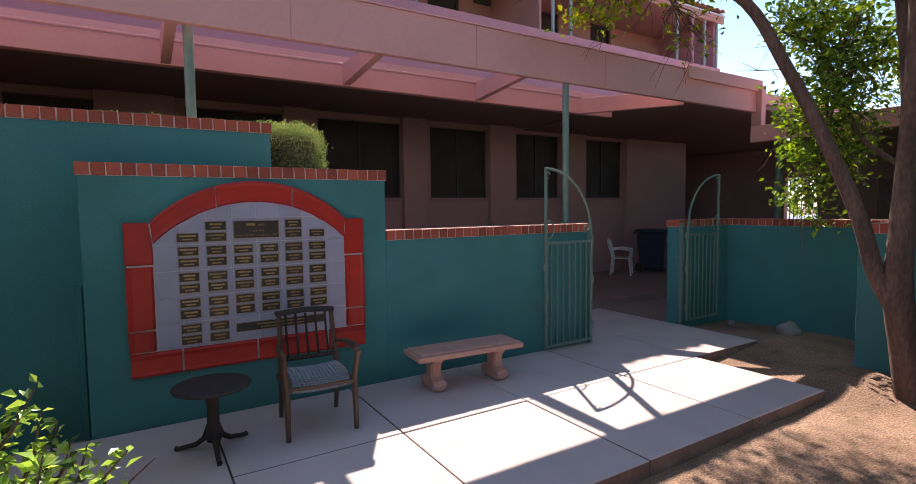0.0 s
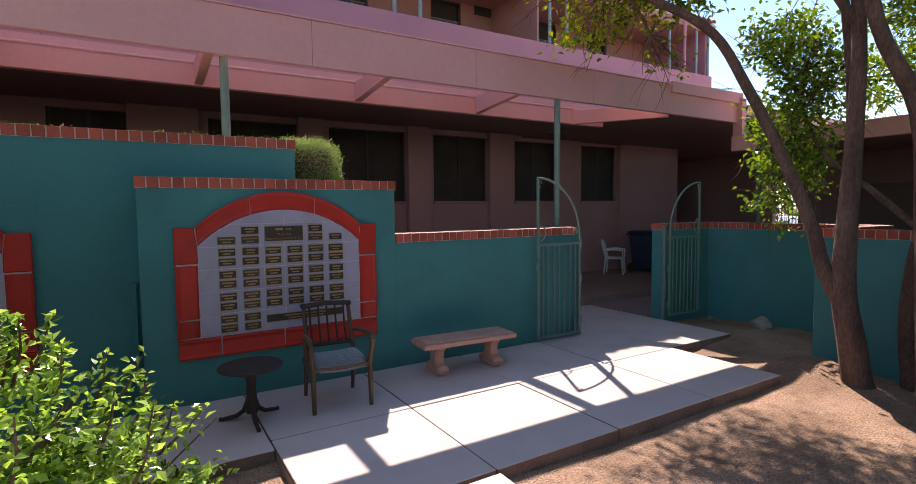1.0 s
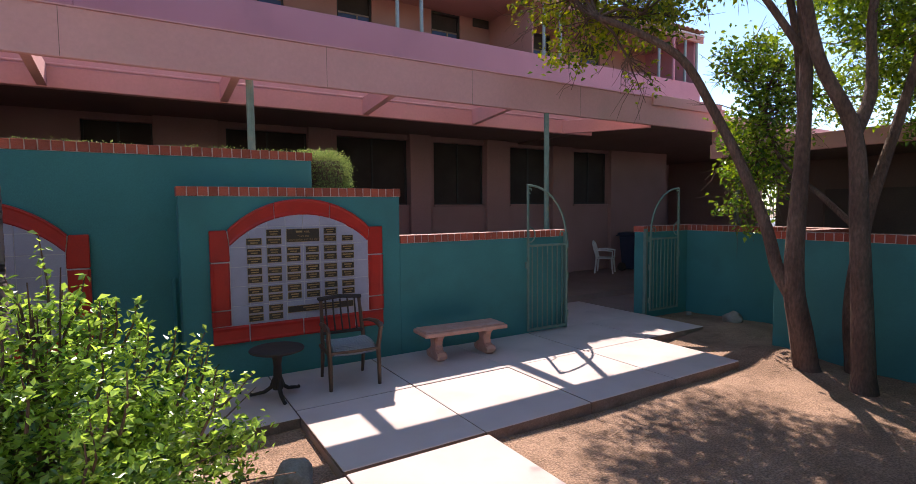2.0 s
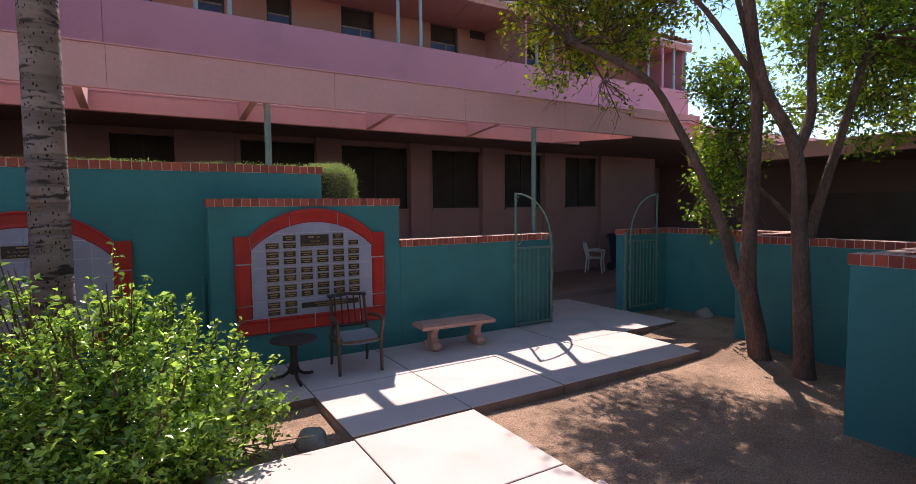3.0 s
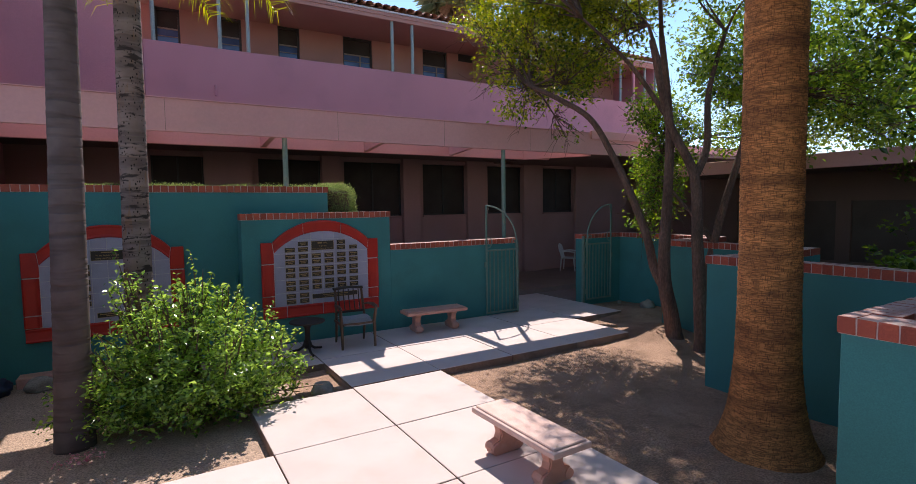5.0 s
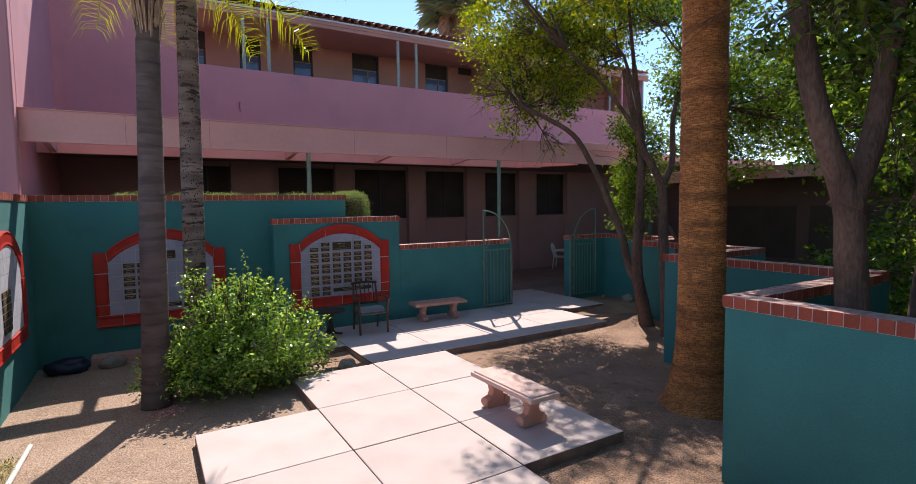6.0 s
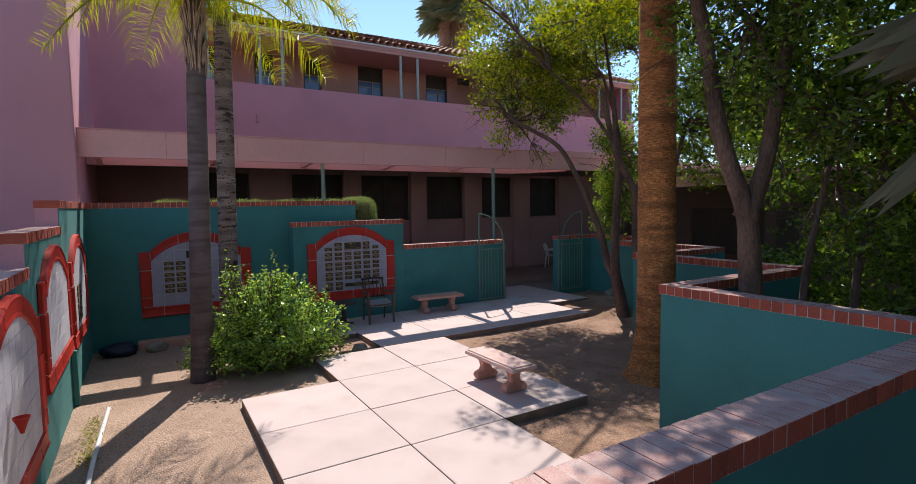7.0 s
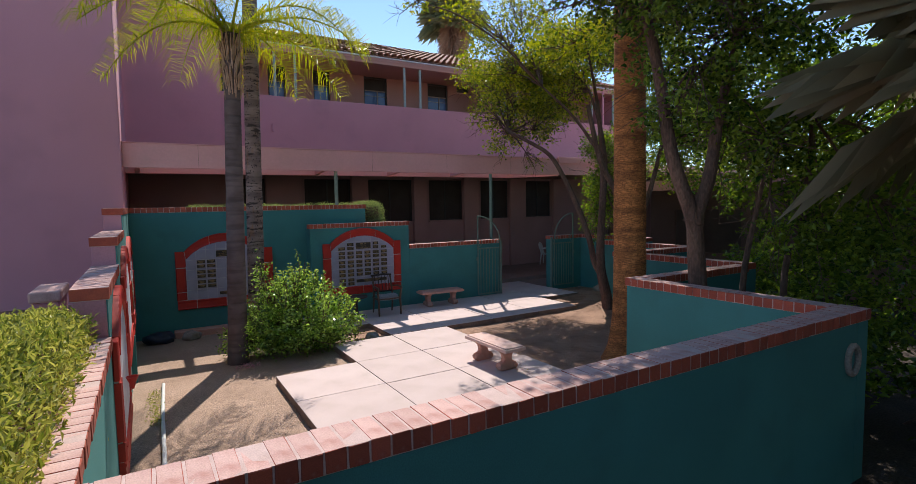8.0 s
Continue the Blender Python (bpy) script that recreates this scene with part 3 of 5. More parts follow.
for a, b in zip(xs[2:-1:2], xs[3:-1:2]):
    part("pilaster", boxes((a - 0.02, b - 0.15, 9.31, 9.45, 0.24, 3.74), bevel=0.01), ARCADE, building)
part("pilaster", boxes((10.60, 13.1, 9.33, 9.45, 0.24, 3.74), bevel=0.01), ARCADE, building)
for a, b in WIN:
    win = part("window", boxes((a, b, 9.60, 9.61, 2.15, 3.62)), GLASS, building, "dark arcade window")
    m = (a + b) / 2
    part("window_frame", boxes((a, a + 0.04, 9.56, 9.60, 2.15, 3.62), (b - 0.04, b, 9.56, 9.60, 2.15, 3.62), (m - 0.02, m + 0.02, 9.57, 9.60, 2.15, 3.62), (a, b, 9.56, 9.60, 2.15, 2.19)), FRAME, win)
    part("window_sill", boxes((a - 0.02, b + 0.02, 9.40, 9.56, 2.10, 2.15), bevel=0.008), ARCADE, win)
# Last piece is an unseen lid over the passage, added to darken it.
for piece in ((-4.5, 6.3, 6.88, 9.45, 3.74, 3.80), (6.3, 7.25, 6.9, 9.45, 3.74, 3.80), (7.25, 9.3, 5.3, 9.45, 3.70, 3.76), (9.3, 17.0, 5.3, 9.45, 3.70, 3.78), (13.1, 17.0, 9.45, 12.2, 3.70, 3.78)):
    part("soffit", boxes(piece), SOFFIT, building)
# the last box lids the passage the same way
part("canopy_roof", boxes((-4.5, 6.3, 6.80, 9.80, 3.80, 3.98), (6.3, 7.25, 6.80, 9.80, 3.80, 3.98), (7.25, 17.0, 5.28, 9.80, 3.80, 4.0), (13.1, 17.0, 9.80, 12.2, 3.80, 4.0)), FASCIA, building)
part("fascia", boxes((-4.5, 9.3, 5.22, 5.30, 3.605, 4.11), bevel=0.006), FASCIA, building, "wide tan-pink fascia board")
part("fascia", boxes((7.15, 9.32, 5.17, 5.22, 3.97, 4.17), bevel=0.006), FASCIA, building)
part("flashing", boxes((-4.5, 7.14, 5.20, 5.31, 4.11, 4.125)), FASCIA, building)
for x in (-3.1, -1.82, 0.9, 3.1, 5.3):
    part("board_joint", boxes((x - 0.0025, x + 0.0025, 5.2185, 5.2205, 3.61, 4.105)), SOFFIT, building)
part("inner_beam", boxes((-4.5, 6.36, 6.72, 6.84, 3.575, 3.83), bevel=0.006), FASCIA, building)
part("conduit", tube(bmesh.new(), ((-4.4, 6.70, 3.855), (6.3, 6.70, 3.855)), 0.018, 8), FASCIA, building)
for x in (-4.25, -2.15, -0.12, 2.0, 4.12):
    bm = prism(bmesh.new(), [(0, 0), (1.42, 0), (1.42, 0.14), (0, 0.27)], -0.05, 0.05)
    bm.transform(Matrix.Translation((x, 6.72, 3.86)) @ Matrix.Rotation(radians(-90), 4, "Z") @ Matrix.Diagonal((1, 1, -1, 1)))
    bmesh.ops.recalc_face_normals(bm, faces=bm.faces)
    part("rafter", bm, FASCIA, building)
bm = boxes((0.0, 1.72, -0.05, 0.05, -0.13, 0.13), bevel=0.006)
bm.transform(pose(6.31, 6.76, 3.70, 0, 0, -56.5))
part("hip_rafter", bm, FASCIA, building)
part("edge_beam", boxes((6.36, 7.25, 6.84, 6.94, 3.60, 3.83), bevel=0.006), FASCIA, building)
for x, y in ((0.01, 5.47), (4.60, 5.28)):
    part("post", tube(bmesh.new(), ((x, y, 0.0), (x, y, 3.72)), 0.045, 14), GATE, building, "sage green steel pipe post")
part("balcony_parapet", boxes((-2.03, 15.45, 9.80, 9.97, 3.96, 6.23), bevel=0.01), PINK, building)
part("balcony_floor", boxes((-2.0, 15.45, 9.97, 12.0, 5.0, 5.15)), PINK, building)
part("side_wall", boxes((-4.55, -2.03, 9.75, 10.0, 3.9, 9.6)), PINK, building)
UP = ((-1.71, -1.13), (-0.20, 0.41), (1.40, 2.03), (3.36, 4.33), (6.14, 7.10), (9.72, 10.64), (11.98, 12.9))
bm = boxes((-2.03, 15.45, 12.0, 12.2, 5.15, 6.46), (-2.03, 15.45, 12.0, 12.2, 7.73, 8.6))
xs = [-2.03] + [v for w in UP for v in w] + [15.45]
for a, b in zip(xs[::2], xs[1::2]):
    box(bm, a, b, 12.0, 12.2, 6.46, 7.73)
part("upper_wall", bm, TANWALL, building, "tan stucco wall behind the balcony")
for a, b in UP:
    win = part("window", boxes((a, b, 12.14, 12.15, 7.22, 7.73)), GLASS, building, "double-hung upper window with a dark screened top sash")
    part("lower_pane", boxes((a + 0.03, b - 0.03, 12.115, 12.125, 6.50, 7.20)), BLUEGLASS, win, "lower pane reflecting blue sky")
    part("window_frame", boxes((a, a + 0.05, 12.06, 12.14, 6.46, 7.73), (b - 0.05, b, 12.06, 12.14, 6.46, 7.73), (a + 0.05, b - 0.05, 12.06, 12.14, 7.67, 7.73)), FRAME, win)
    part("meeting_rail", boxes((a + 0.05, b - 0.05, 12.09, 12.14, 7.19, 7.23), (a + 0.05, b - 0.05, 12.10, 12.14, 7.0, 7.02)), STONE, win, "grey meeting rail")
    if b - a > 0.8:
        part("mullion", boxes(((a + b) / 2 + 0.08, (a + b) / 2 + 0.12, 12.085, 12.13, 6.50, 7.19)), STONE, win)
part("vent", boxes((7.54, 8.11, 11.96, 12.0, 7.49, 7.75), bevel=0.01), FRAME, building, "small dark vent grille")
part("side_wall", boxes((8.15, 8.21, 9.97, 12.0, 5.15, 7.75)), TANWALL, building)
part("balcony_ceiling", boxes((-2.03, 15.45, 9.78, 12.0, EAVE_Z - 0.10, EAVE_Z - 0.02)), TANWALL, building)
part("end_wall", boxes((15.3, 15.45, 9.97, 13.4, 5.15, 7.8)), PINK, building)
for x in (-1.81, -0.42, 0.22, 4.08, 4.71, 8.50, 9.10, 13.36, 14.7, 15.33):
    part("post", tube(bmesh.new(), ((x, 9.88, 6.2), (x, 9.88, EAVE_Z - 0.09)), 0.045, 12), BALPOST, building, "pale grey-green balcony post")
part("downspout", tube(bmesh.new(), ((13.95, 9.77, 6.2), (13.95, 9.77, 7.7)), 0.05, 10), PINK, building)
part("roof_edge", boxes((-2.2, 15.6, 9.80, 9.88, EAVE_Z - 0.20, EAVE_Z + 0.03), bevel=0.01), TANWALL, building)
part("gutter", boxes((-2.2, 15.6, 9.76, 9.80, EAVE_Z - 0.01, EAVE_Z + 0.045), bevel=0.008), GROUT, building, "pale metal eave flashing")
part("light_bracket", boxes((-0.60, -0.54, 9.73, 9.80, 5.10, 5.36), bevel=0.015), PINK, building)


def roof_tiles():
    """Barrel tiles in courses from the eave to the ridge."""
    verts, faces = [], []
    slope, run, pitch, n = 0.36, 6.8, 0.25, 6
    courses = 17
    rng = random.Random(4)
    for c in range(courses):
        y0, y1 = 9.72 + run * c / courses, 9.72 + run * (c + 1.18) / courses
        for k in range(int(17.85 / pitch)):
            x = -2.25 + pitch * (k + 0.5) + rng.uniform(-0.01, 0.01)
            j, lift = rng.uniform(-0.03, 0.03), rng.uniform(0, 0.012)
            i0 = len(verts)
            for y, r, up in ((y0 + j, 0.118, 0.05), (y1, 0.095, 0.0)):
                for t in range(n + 1):
                    an = math.pi * t / n
                    verts.append((x - r * math.cos(an), y, EAVE_Z + 0.04 + up + lift + slope * (y - 9.72) + 0.10 * math.sin(an)))
            for t in range(n):
                faces.append((i0 + t, i0 + t + 1, i0 + n + 2 + t, i0 + n + 1 + t))
    me = bpy.data.meshes.new("roof_tiles")
    me.from_pydata(verts, [], faces)
    me.materials.append(TILE)
    ob = new("roof_tiles", me)
    ob.parent = building
    tagged(ob, "weathered clay barrel roof tiles", kind="stuff")


roof_tiles()
bm = bmesh.new()
prism(bm, [(9.80, EAVE_Z + 0.08), (16.4, EAVE_Z + 2.44), (23.0, EAVE_Z + 0.05)], -2.25, 15.6)
bm.transform(Matrix(((0, 1, 0, 0), (1, 0, 0, 0), (0, 0, 1, 0), (0, 0, 0, 1))))
bmesh.ops.recalc_face_normals(bm, faces=bm.faces)
part("roof_deck", bm, TILE, building)

# the plain wing on the west, with its corner where the canopy ends
wing = thing("west_wing", "tall plain pink stucco building wing", "building")
part("wall", boxes((-4.75, -4.5, 5.25, 9.6, -0.2, 9.6), bevel=0.02), PINK, wing)
part("wall", boxes((-16.0, -4.5, 5.0, 5.25, -0.2, 9.6), bevel=0.02), PINK, wing)
part("roof", boxes((-16.0, -4.5, 5.25, 12.0, 9.5, 9.72)), FASCIA, wing)

# low flat-roofed wing on the east; wall colour darkened for its shaded front
east = thing("east_wing", "low flat-roofed wing in deep shade", "building")
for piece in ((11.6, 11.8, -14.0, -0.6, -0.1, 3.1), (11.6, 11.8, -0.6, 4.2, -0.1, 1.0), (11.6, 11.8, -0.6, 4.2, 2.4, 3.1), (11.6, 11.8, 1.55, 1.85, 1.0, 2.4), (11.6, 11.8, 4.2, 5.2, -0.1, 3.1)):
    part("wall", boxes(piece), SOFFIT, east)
part("window", boxes((11.68, 11.69, 1.85, 4.2, 1.0, 2.4)), MURKPANE, east, "murky brown window")
part("window", boxes((11.68, 11.69, -0.6, 1.55, 1.0, 2.4)), MURKPANE, east, "murky brown window")
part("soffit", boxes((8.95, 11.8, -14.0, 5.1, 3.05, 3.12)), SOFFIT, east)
part("roof", boxes((8.95, 16.0, -14.0, 5.1, 3.12, 3.26)), FASCIA, east)
part("fascia", boxes((8.82, 8.95, -14.0, 5.1, 3.02, 3.30), bevel=0.006), FASCIA, east)
part("fascia", boxes((9.2, 9.34, 5.12, 5.30, 3.14, 4.06)), FASCIA, east)
for piece in ((13.1, 17.0, 12.0, 12.2, -0.1, 3.7), (16.8, 17.0, 8.45, 12.0, -0.1, 3.7), (16.8, 17.0, 4.9, 7.5, -0.1, 3.7), (16.8, 17.0, 7.5, 8.45, 2.75, 3.7), (11.8, 17.0, 4.9, 5.1, -0.1, 3.1)):
    part("back_wall", boxes(piece), ARCADE, east)
part("end_wall", boxes((13.0, 13.1, 9.65, 12.0, -0.1, 3.9)), ARCADE, east)
for k in range(8):
    part("grille_bar", tube(bmesh.new(), ((16.9, 7.56 + 0.11 * k, 0.1), (16.9, 7.56 + 0.11 * k, 2.7)), 0.012, 6), GATE, east)
part("post", tube(bmesh.new(), ((10.2, 5.3, 0.0), (10.2, 5.3, 3.7)), 0.07, 12), GATE, east, "sage green steel post")
structure("floor_arcade", boxes((-4.5, 13.1, 6.42, 9.45, -0.1, 0.24), (-4.5, 4.4, 5.45, 6.42, -0.1, 0.10), (6.5, 13.1, 5.1, 6.42, -0.1, 0.12), (13.1, 17.0, 5.1, 12.0, -0.1, 0.12)), FLOOR, "brownish worn concrete arcade floor", "floor")


# ---- gates ----
def gate(at, flip, label):
    """A leaf with straight bars, a rising quarter-arch top and scrolls; x runs from the hinge to the free side."""
    root = thing("iron_gate", label, "gate", at, 180 if flip < 0 else 0, group="court gates")
    w, top = 0.80, 1.36
    s = 1
    b = 0.016
    free = boxes((w - 2 * b, w, -b, b, 0.05, 2.28), bevel=0.003)
    part("stile", free, GATE, root)
    part("stile", boxes((0.0, 2 * b, -b, b, 0.05, 1.50), bevel=0.003), GATE, root)
    part("rail", boxes((2 * b, w - 2 * b, -b, b, top - 0.02, top + 0.012), bevel=0.003), GATE, root)
    part("rail", boxes((2 * b, w - 2 * b, -b, b, 0.05, 0.085), bevel=0.003), GATE, root)
    for k in range(1, 8):
        x = w * k / 8
        part("bar", boxes((x - 0.0075, x + 0.0075, -0.0075, 0.0075, 0.085, top - 0.02)), GATE, root)
    pts = [(0.016 + (w - 0.032) * (1 - math.cos(t)), 0, 1.46 + 0.81 * math.sin(t)) for t in [math.pi / 2 * k / 18 for k in range(19)]]
    part("arch", tube(bmesh.new(), pts, 0.017, 8), GATE, root)
    for cx, cz, r, t0 in ((w - 0.03, 1.50, 0.15, 90), (0.09, 1.52, 0.06, -60), (w - 0.06, 2.2, 0.05, -90)):
        pts = [(cx + r * (1 - k / 40) * math.cos(radians(t0 + 10.5 * k)), 0, cz + r * (1 - k / 40) * math.sin(radians(t0 + 10.5 * k))) for k in range(18 if r > 0.1 else 28)]
        part("scroll", tube(bmesh.new(), pts, 0.009, 6), GATE, root)
    for z in (0.25, 0.85, 1.35):
        part("hinge", tube(bmesh.new(), ((-0.02, 0, z - 0.05), (-0.02, 0, z + 0.05)), 0.018, 8), GATE, root)
    part("latch", boxes((w - 0.01, w + 0.03, -0.02, 0.02, 1.02, 1.12), bevel=0.005), GATE, root)
    return root


gate((4.57, 4.76, 0.12), -1, "sage green iron gate leaf standing open against a teal wall")
gate((6.58, 4.76, 0.12), 1, "sage green iron gate leaf standing open beside the passage")
for x in (4.61, 6.54):
    tagged(link("gate_post", boxes((x - 0.025, x + 0.025, 4.80, 4.86, 0.1, 1.66), bevel=0.004), GATE), "sage green steel hinge post fixed to the wall end", "post", "gate posts")


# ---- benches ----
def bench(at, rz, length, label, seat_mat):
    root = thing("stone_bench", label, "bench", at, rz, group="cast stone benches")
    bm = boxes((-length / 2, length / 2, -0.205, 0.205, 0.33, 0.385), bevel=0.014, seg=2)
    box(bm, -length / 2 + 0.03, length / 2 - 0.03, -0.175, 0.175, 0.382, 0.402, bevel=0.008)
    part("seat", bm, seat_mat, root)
    for s in (-1, 1):
        side = [(-0.13, 0.335), (-0.13, 0.30), (-0.085, 0.255), (-0.07, 0.19), (-0.085, 0.14), (-0.15, 0.115), (-0.175, 0.07), (-0.165, 0.025), (-0.13, 0.0), (0.13, 0.0), (0.165, 0.025), (0.175, 0.07), (0.15, 0.115), (0.085, 0.14), (0.07, 0.19), (0.085, 0.255), (0.13, 0.30), (0.13, 0.335)]
        bm = prism(bmesh.new(), side, -0.055, 0.055)
        bmesh.ops.bevel(bm, geom=[e for e in bm.edges if abs(e.verts[0].co.y - e.verts[1].co.y) < 1e-5], offset=0.012, segments=2, affect="EDGES")
        bm.transform(Matrix.Translation((s * (length / 2 - 0.24), 0, 0)) @ Matrix.Rotation(radians(90), 4, "Z"))
        leg = part("leg", bm, CAST, root)
        for q in (-1, 1):
            bm = bmesh.new()
            tube(bm, ((s * (length / 2 - 0.24) - 0.068, q * 0.125, 0.065), (s * (length / 2 - 0.24) + 0.068, q * 0.125, 0.065)), 0.045, 14)
            part("scroll_foot", bm, CAST, leg, smooth=False)
    return root


bench((2.35, 4.38, TOP), -3.5, 1.20, "salmon cast stone bench with scroll feet against the wall", CAST)
bench((0.62, -0.535, TOP), 91, 1.14, "sunlit salmon cast stone bench with scroll feet on the walkway", CASTLIT)


# ---- metal armchair and side table ----
def armchair(at, rz):
    root = thing("patio_armchair", "brown metal patio armchair with slatted back and grey woven seat", "chair", at, rz)
    hw = 0.27
    for s in (-1, 1):
        part("front_leg", tube(bmesh.new(), ((s * hw, -0.28, 0.0), (s * hw, -0.27, 0.25), (s * hw, -0.25, 0.42), (s * (hw + 0.015), -0.27, 0.55), (s * (hw + 0.02), -0.30, 0.655)), [0.02, 0.024, 0.026, 0.024, 0.022], 8), BROWN, root)
        part("back_leg", tube(bmesh.new(), ((s * (hw - 0.03), 0.27, 0.0), (s * (hw - 0.03), 0.22, 0.22), (s * (hw - 0.03), 0.20, 0.42), (s * (hw - 0.04), 0.25, 0.66), (s * (hw - 0.045), 0.315, 0.90)), [0.018, 0.022, 0.024, 0.022, 0.02], 8), BROWN, root)
        part("armrest", tube(bmesh.new(), ((s * (hw - 0.03), 0.25, 0.62), (s * (hw + 0.01), 0.10, 0.655), (s * (hw + 0.02), -0.12, 0.675), (s * (hw + 0.02), -0.27, 0.665), (s * (hw + 0.02), -0.32, 0.64)), [0.018, 0.026, 0.032, 0.034, 0.024], 8, flat=0.6), BROWN, root)
        part("side_rail", boxes((s * hw - 0.012, s * hw + 0.012, -0.25, 0.20, 0.37, 0.41), bevel=0.004), BROWN, root)
    part("front_rail", boxes((-hw, hw, -0.27, -0.245, 0.375, 0.415), bevel=0.005), BROWN, root)
    n, m = 12, 10
    bm = bmesh.new()
    g = [[bm.verts.new((-0.235 + 0.47 * i / m, -0.29 + 0.50 * j / n, 0.425 + 0.025 * math.sin(math.pi * j / n) - 0.045 * max(0, 1 - j / 2.0) - 0.012 * math.sin(math.pi * i / m))) for i in range(m + 1)] for j in range(n + 1)]
    for j in range(n):
        for i in range(m):
            bm.faces.new((g[j][i], g[j][i + 1], g[j + 1][i + 1], g[j + 1][i]))
    bmesh.ops.solidify(bm, geom=bm.faces[:], thickness=0.018)
    seat = part("seat", bm, WOVEN, root, "grey woven mesh seat", smooth=True)
    bm = bmesh.new()
    for j in range(1, 24):
        y = -0.28 + 0.48 * j / 24
        tube(bm, [(-0.23 + 0.46 * k / 30, y + 0.006 * (1 if k % 2 else -1), 0.452 + 0.025 * math.sin(math.pi * (y + 0.29) / 0.5) - 0.045 * max(0, 1 - (y + 0.29) / 0.083) - 0.012 * math.sin(math.pi * k / 30)) for k in range(31)], 0.0035, 4, cap=False)
    part("weave", bm, WOVEN, seat)

    def back(z):
        return 0.25 + (z - 0.66) * 0.286
    part("top_rail", tube(bmesh.new(), ((-0.25, back(0.90), 0.90), (0, back(0.915) + 0.02, 0.915), (0.25, back(0.90), 0.90)), 0.055, 8, flat=0.4), DARKMETAL, root)
    part("lower_rail", tube(bmesh.new(), ((-0.235, back(0.52), 0.52), (0.235, back(0.52), 0.52)), 0.02, 8), DARKMETAL, root)
    for k in range(5):
        x = -0.172 + 0.086 * k
        part("back_slat", tube(bmesh.new(), ((x, back(0.52), 0.52), (x, back(0.72) + 0.015, 0.72), (x, back(0.89), 0.89)), 0.031, 6, flat=0.3), DARKMETAL, root)
    return root


armchair((0.745, 4.21, TOP), -4)


def side_table(at):
    root = thing("side_table", "small round dark metal pedestal table", "table", at)
    part("tabletop", lathe(bmesh.new(), ((0.02, 0.482), (0.25, 0.482), (0.27, 0.49), (0.275, 0.502), (0.265, 0.513), (0.235, 0.517), (0.02, 0.517)), 32), DARKMETAL, root, smooth=False)
    part("pedestal", lathe(bmesh.new(), ((0.05, 0.08), (0.06, 0.12), (0.045, 0.2), (0.04, 0.34), (0.05, 0.41), (0.10, 0.47), (0.12, 0.482)), 14), DARKMETAL, root, smooth=True)
    for k in range(3):
        t = radians(30 + 120 * k)
        c, s = math.cos(t), math.sin(t)
        part("foot", tube(bmesh.new(), [(r * c, r * s, z) for r, z in ((0.03, 0.20), (0.07, 0.10), (0.14, 0.05), (0.21, 0.035), (0.27, 0.02), (0.29, 0.022))], [0.022, 0.022, 0.02, 0.018, 0.016, 0.02], 8), DARKMETAL, root)
    return root


side_table((-0.05, 4.12, TOP))


# ---- arcade: plastic chair and bin ----
def plastic_chair(at, rz):
    root = thing("plastic_chair", "white moulded plastic garden armchair", "chair", at, rz)
    for sx in (-1, 1):
        for sy in (-1, 1):
            part("leg", tube(bmesh.new(), ((sx * 0.25, sy * 0.24, 0), (sx * 0.21, sy * 0.20, 0.42)), [0.022, 0.03], 6), WHITE, root)
        part("armrest", tube(bmesh.new(), ((sx * 0.22, -0.22, 0.42), (sx * 0.26, -0.23, 0.62), (sx * 0.27, 0.0, 0.65), (sx * 0.23, 0.22, 0.63)), [0.022, 0.026, 0.028, 0.025], 6), WHITE, root)
    part("seat", boxes((-0.23, 0.23, -0.24, 0.21, 0.40, 0.43), bevel=0.012, seg=2), WHITE, root)
    for k in range(5):
        x = -0.17 + 0.085 * k
        part("back_slat", tube(bmesh.new(), ((x, 0.20, 0.42), (x, 0.26, 0.65), (x * 0.9, 0.31, 0.84)), 0.03, 6, flat=0.3), WHITE, root)
    part("top_rail", tube(bmesh.new(), ((-0.22, 0.25, 0.62), (-0.19, 0.30, 0.80), (0, 0.32, 0.87), (0.19, 0.30, 0.80), (0.22, 0.25, 0.62)), 0.028, 6), WHITE, root)


plastic_chair((9.75, 8.75, 0.24), 35)


def wheeled_bin(at, rz):
    root = thing("wheeled_bin", "dark navy plastic wheeled rubbish bin", "bin", at, rz)
    bm = boxes((-0.36, 0.36, -0.36, 0.36, 0.05, 1.0), bevel=0.04, seg=2)
    for v in bm.verts:
        k = 0.78 + 0.22 * v.co.z
        v.co.x *= k
        v.co.y *= k
    part("body", bm, NAVY, root)
    part("lid", boxes((-0.38, 0.38, -0.40, 0.40, 1.0, 1.09), bevel=0.035, seg=2), NAVY, root)
    part("handle", tube(bmesh.new(), ((-0.3, 0.44, 1.0), (0.3, 0.44, 1.0)), 0.02, 8), NAVY, root)
    for s in (-1, 1):
        part("wheel", tube(bmesh.new(), ((s * 0.28, 0.28, 0.12), (s * 0.34, 0.28, 0.12)), 0.12, 16), DARKMETAL, root)
    for k in range(2):
        part("lettering", boxes((-0.2, 0.05, -0.352, -0.345, 0.84 - 0.07 * k, 0.88 - 0.07 * k)), WHITE, root)


wheeled_bin((10.85, 8.65, 0.24), 25)


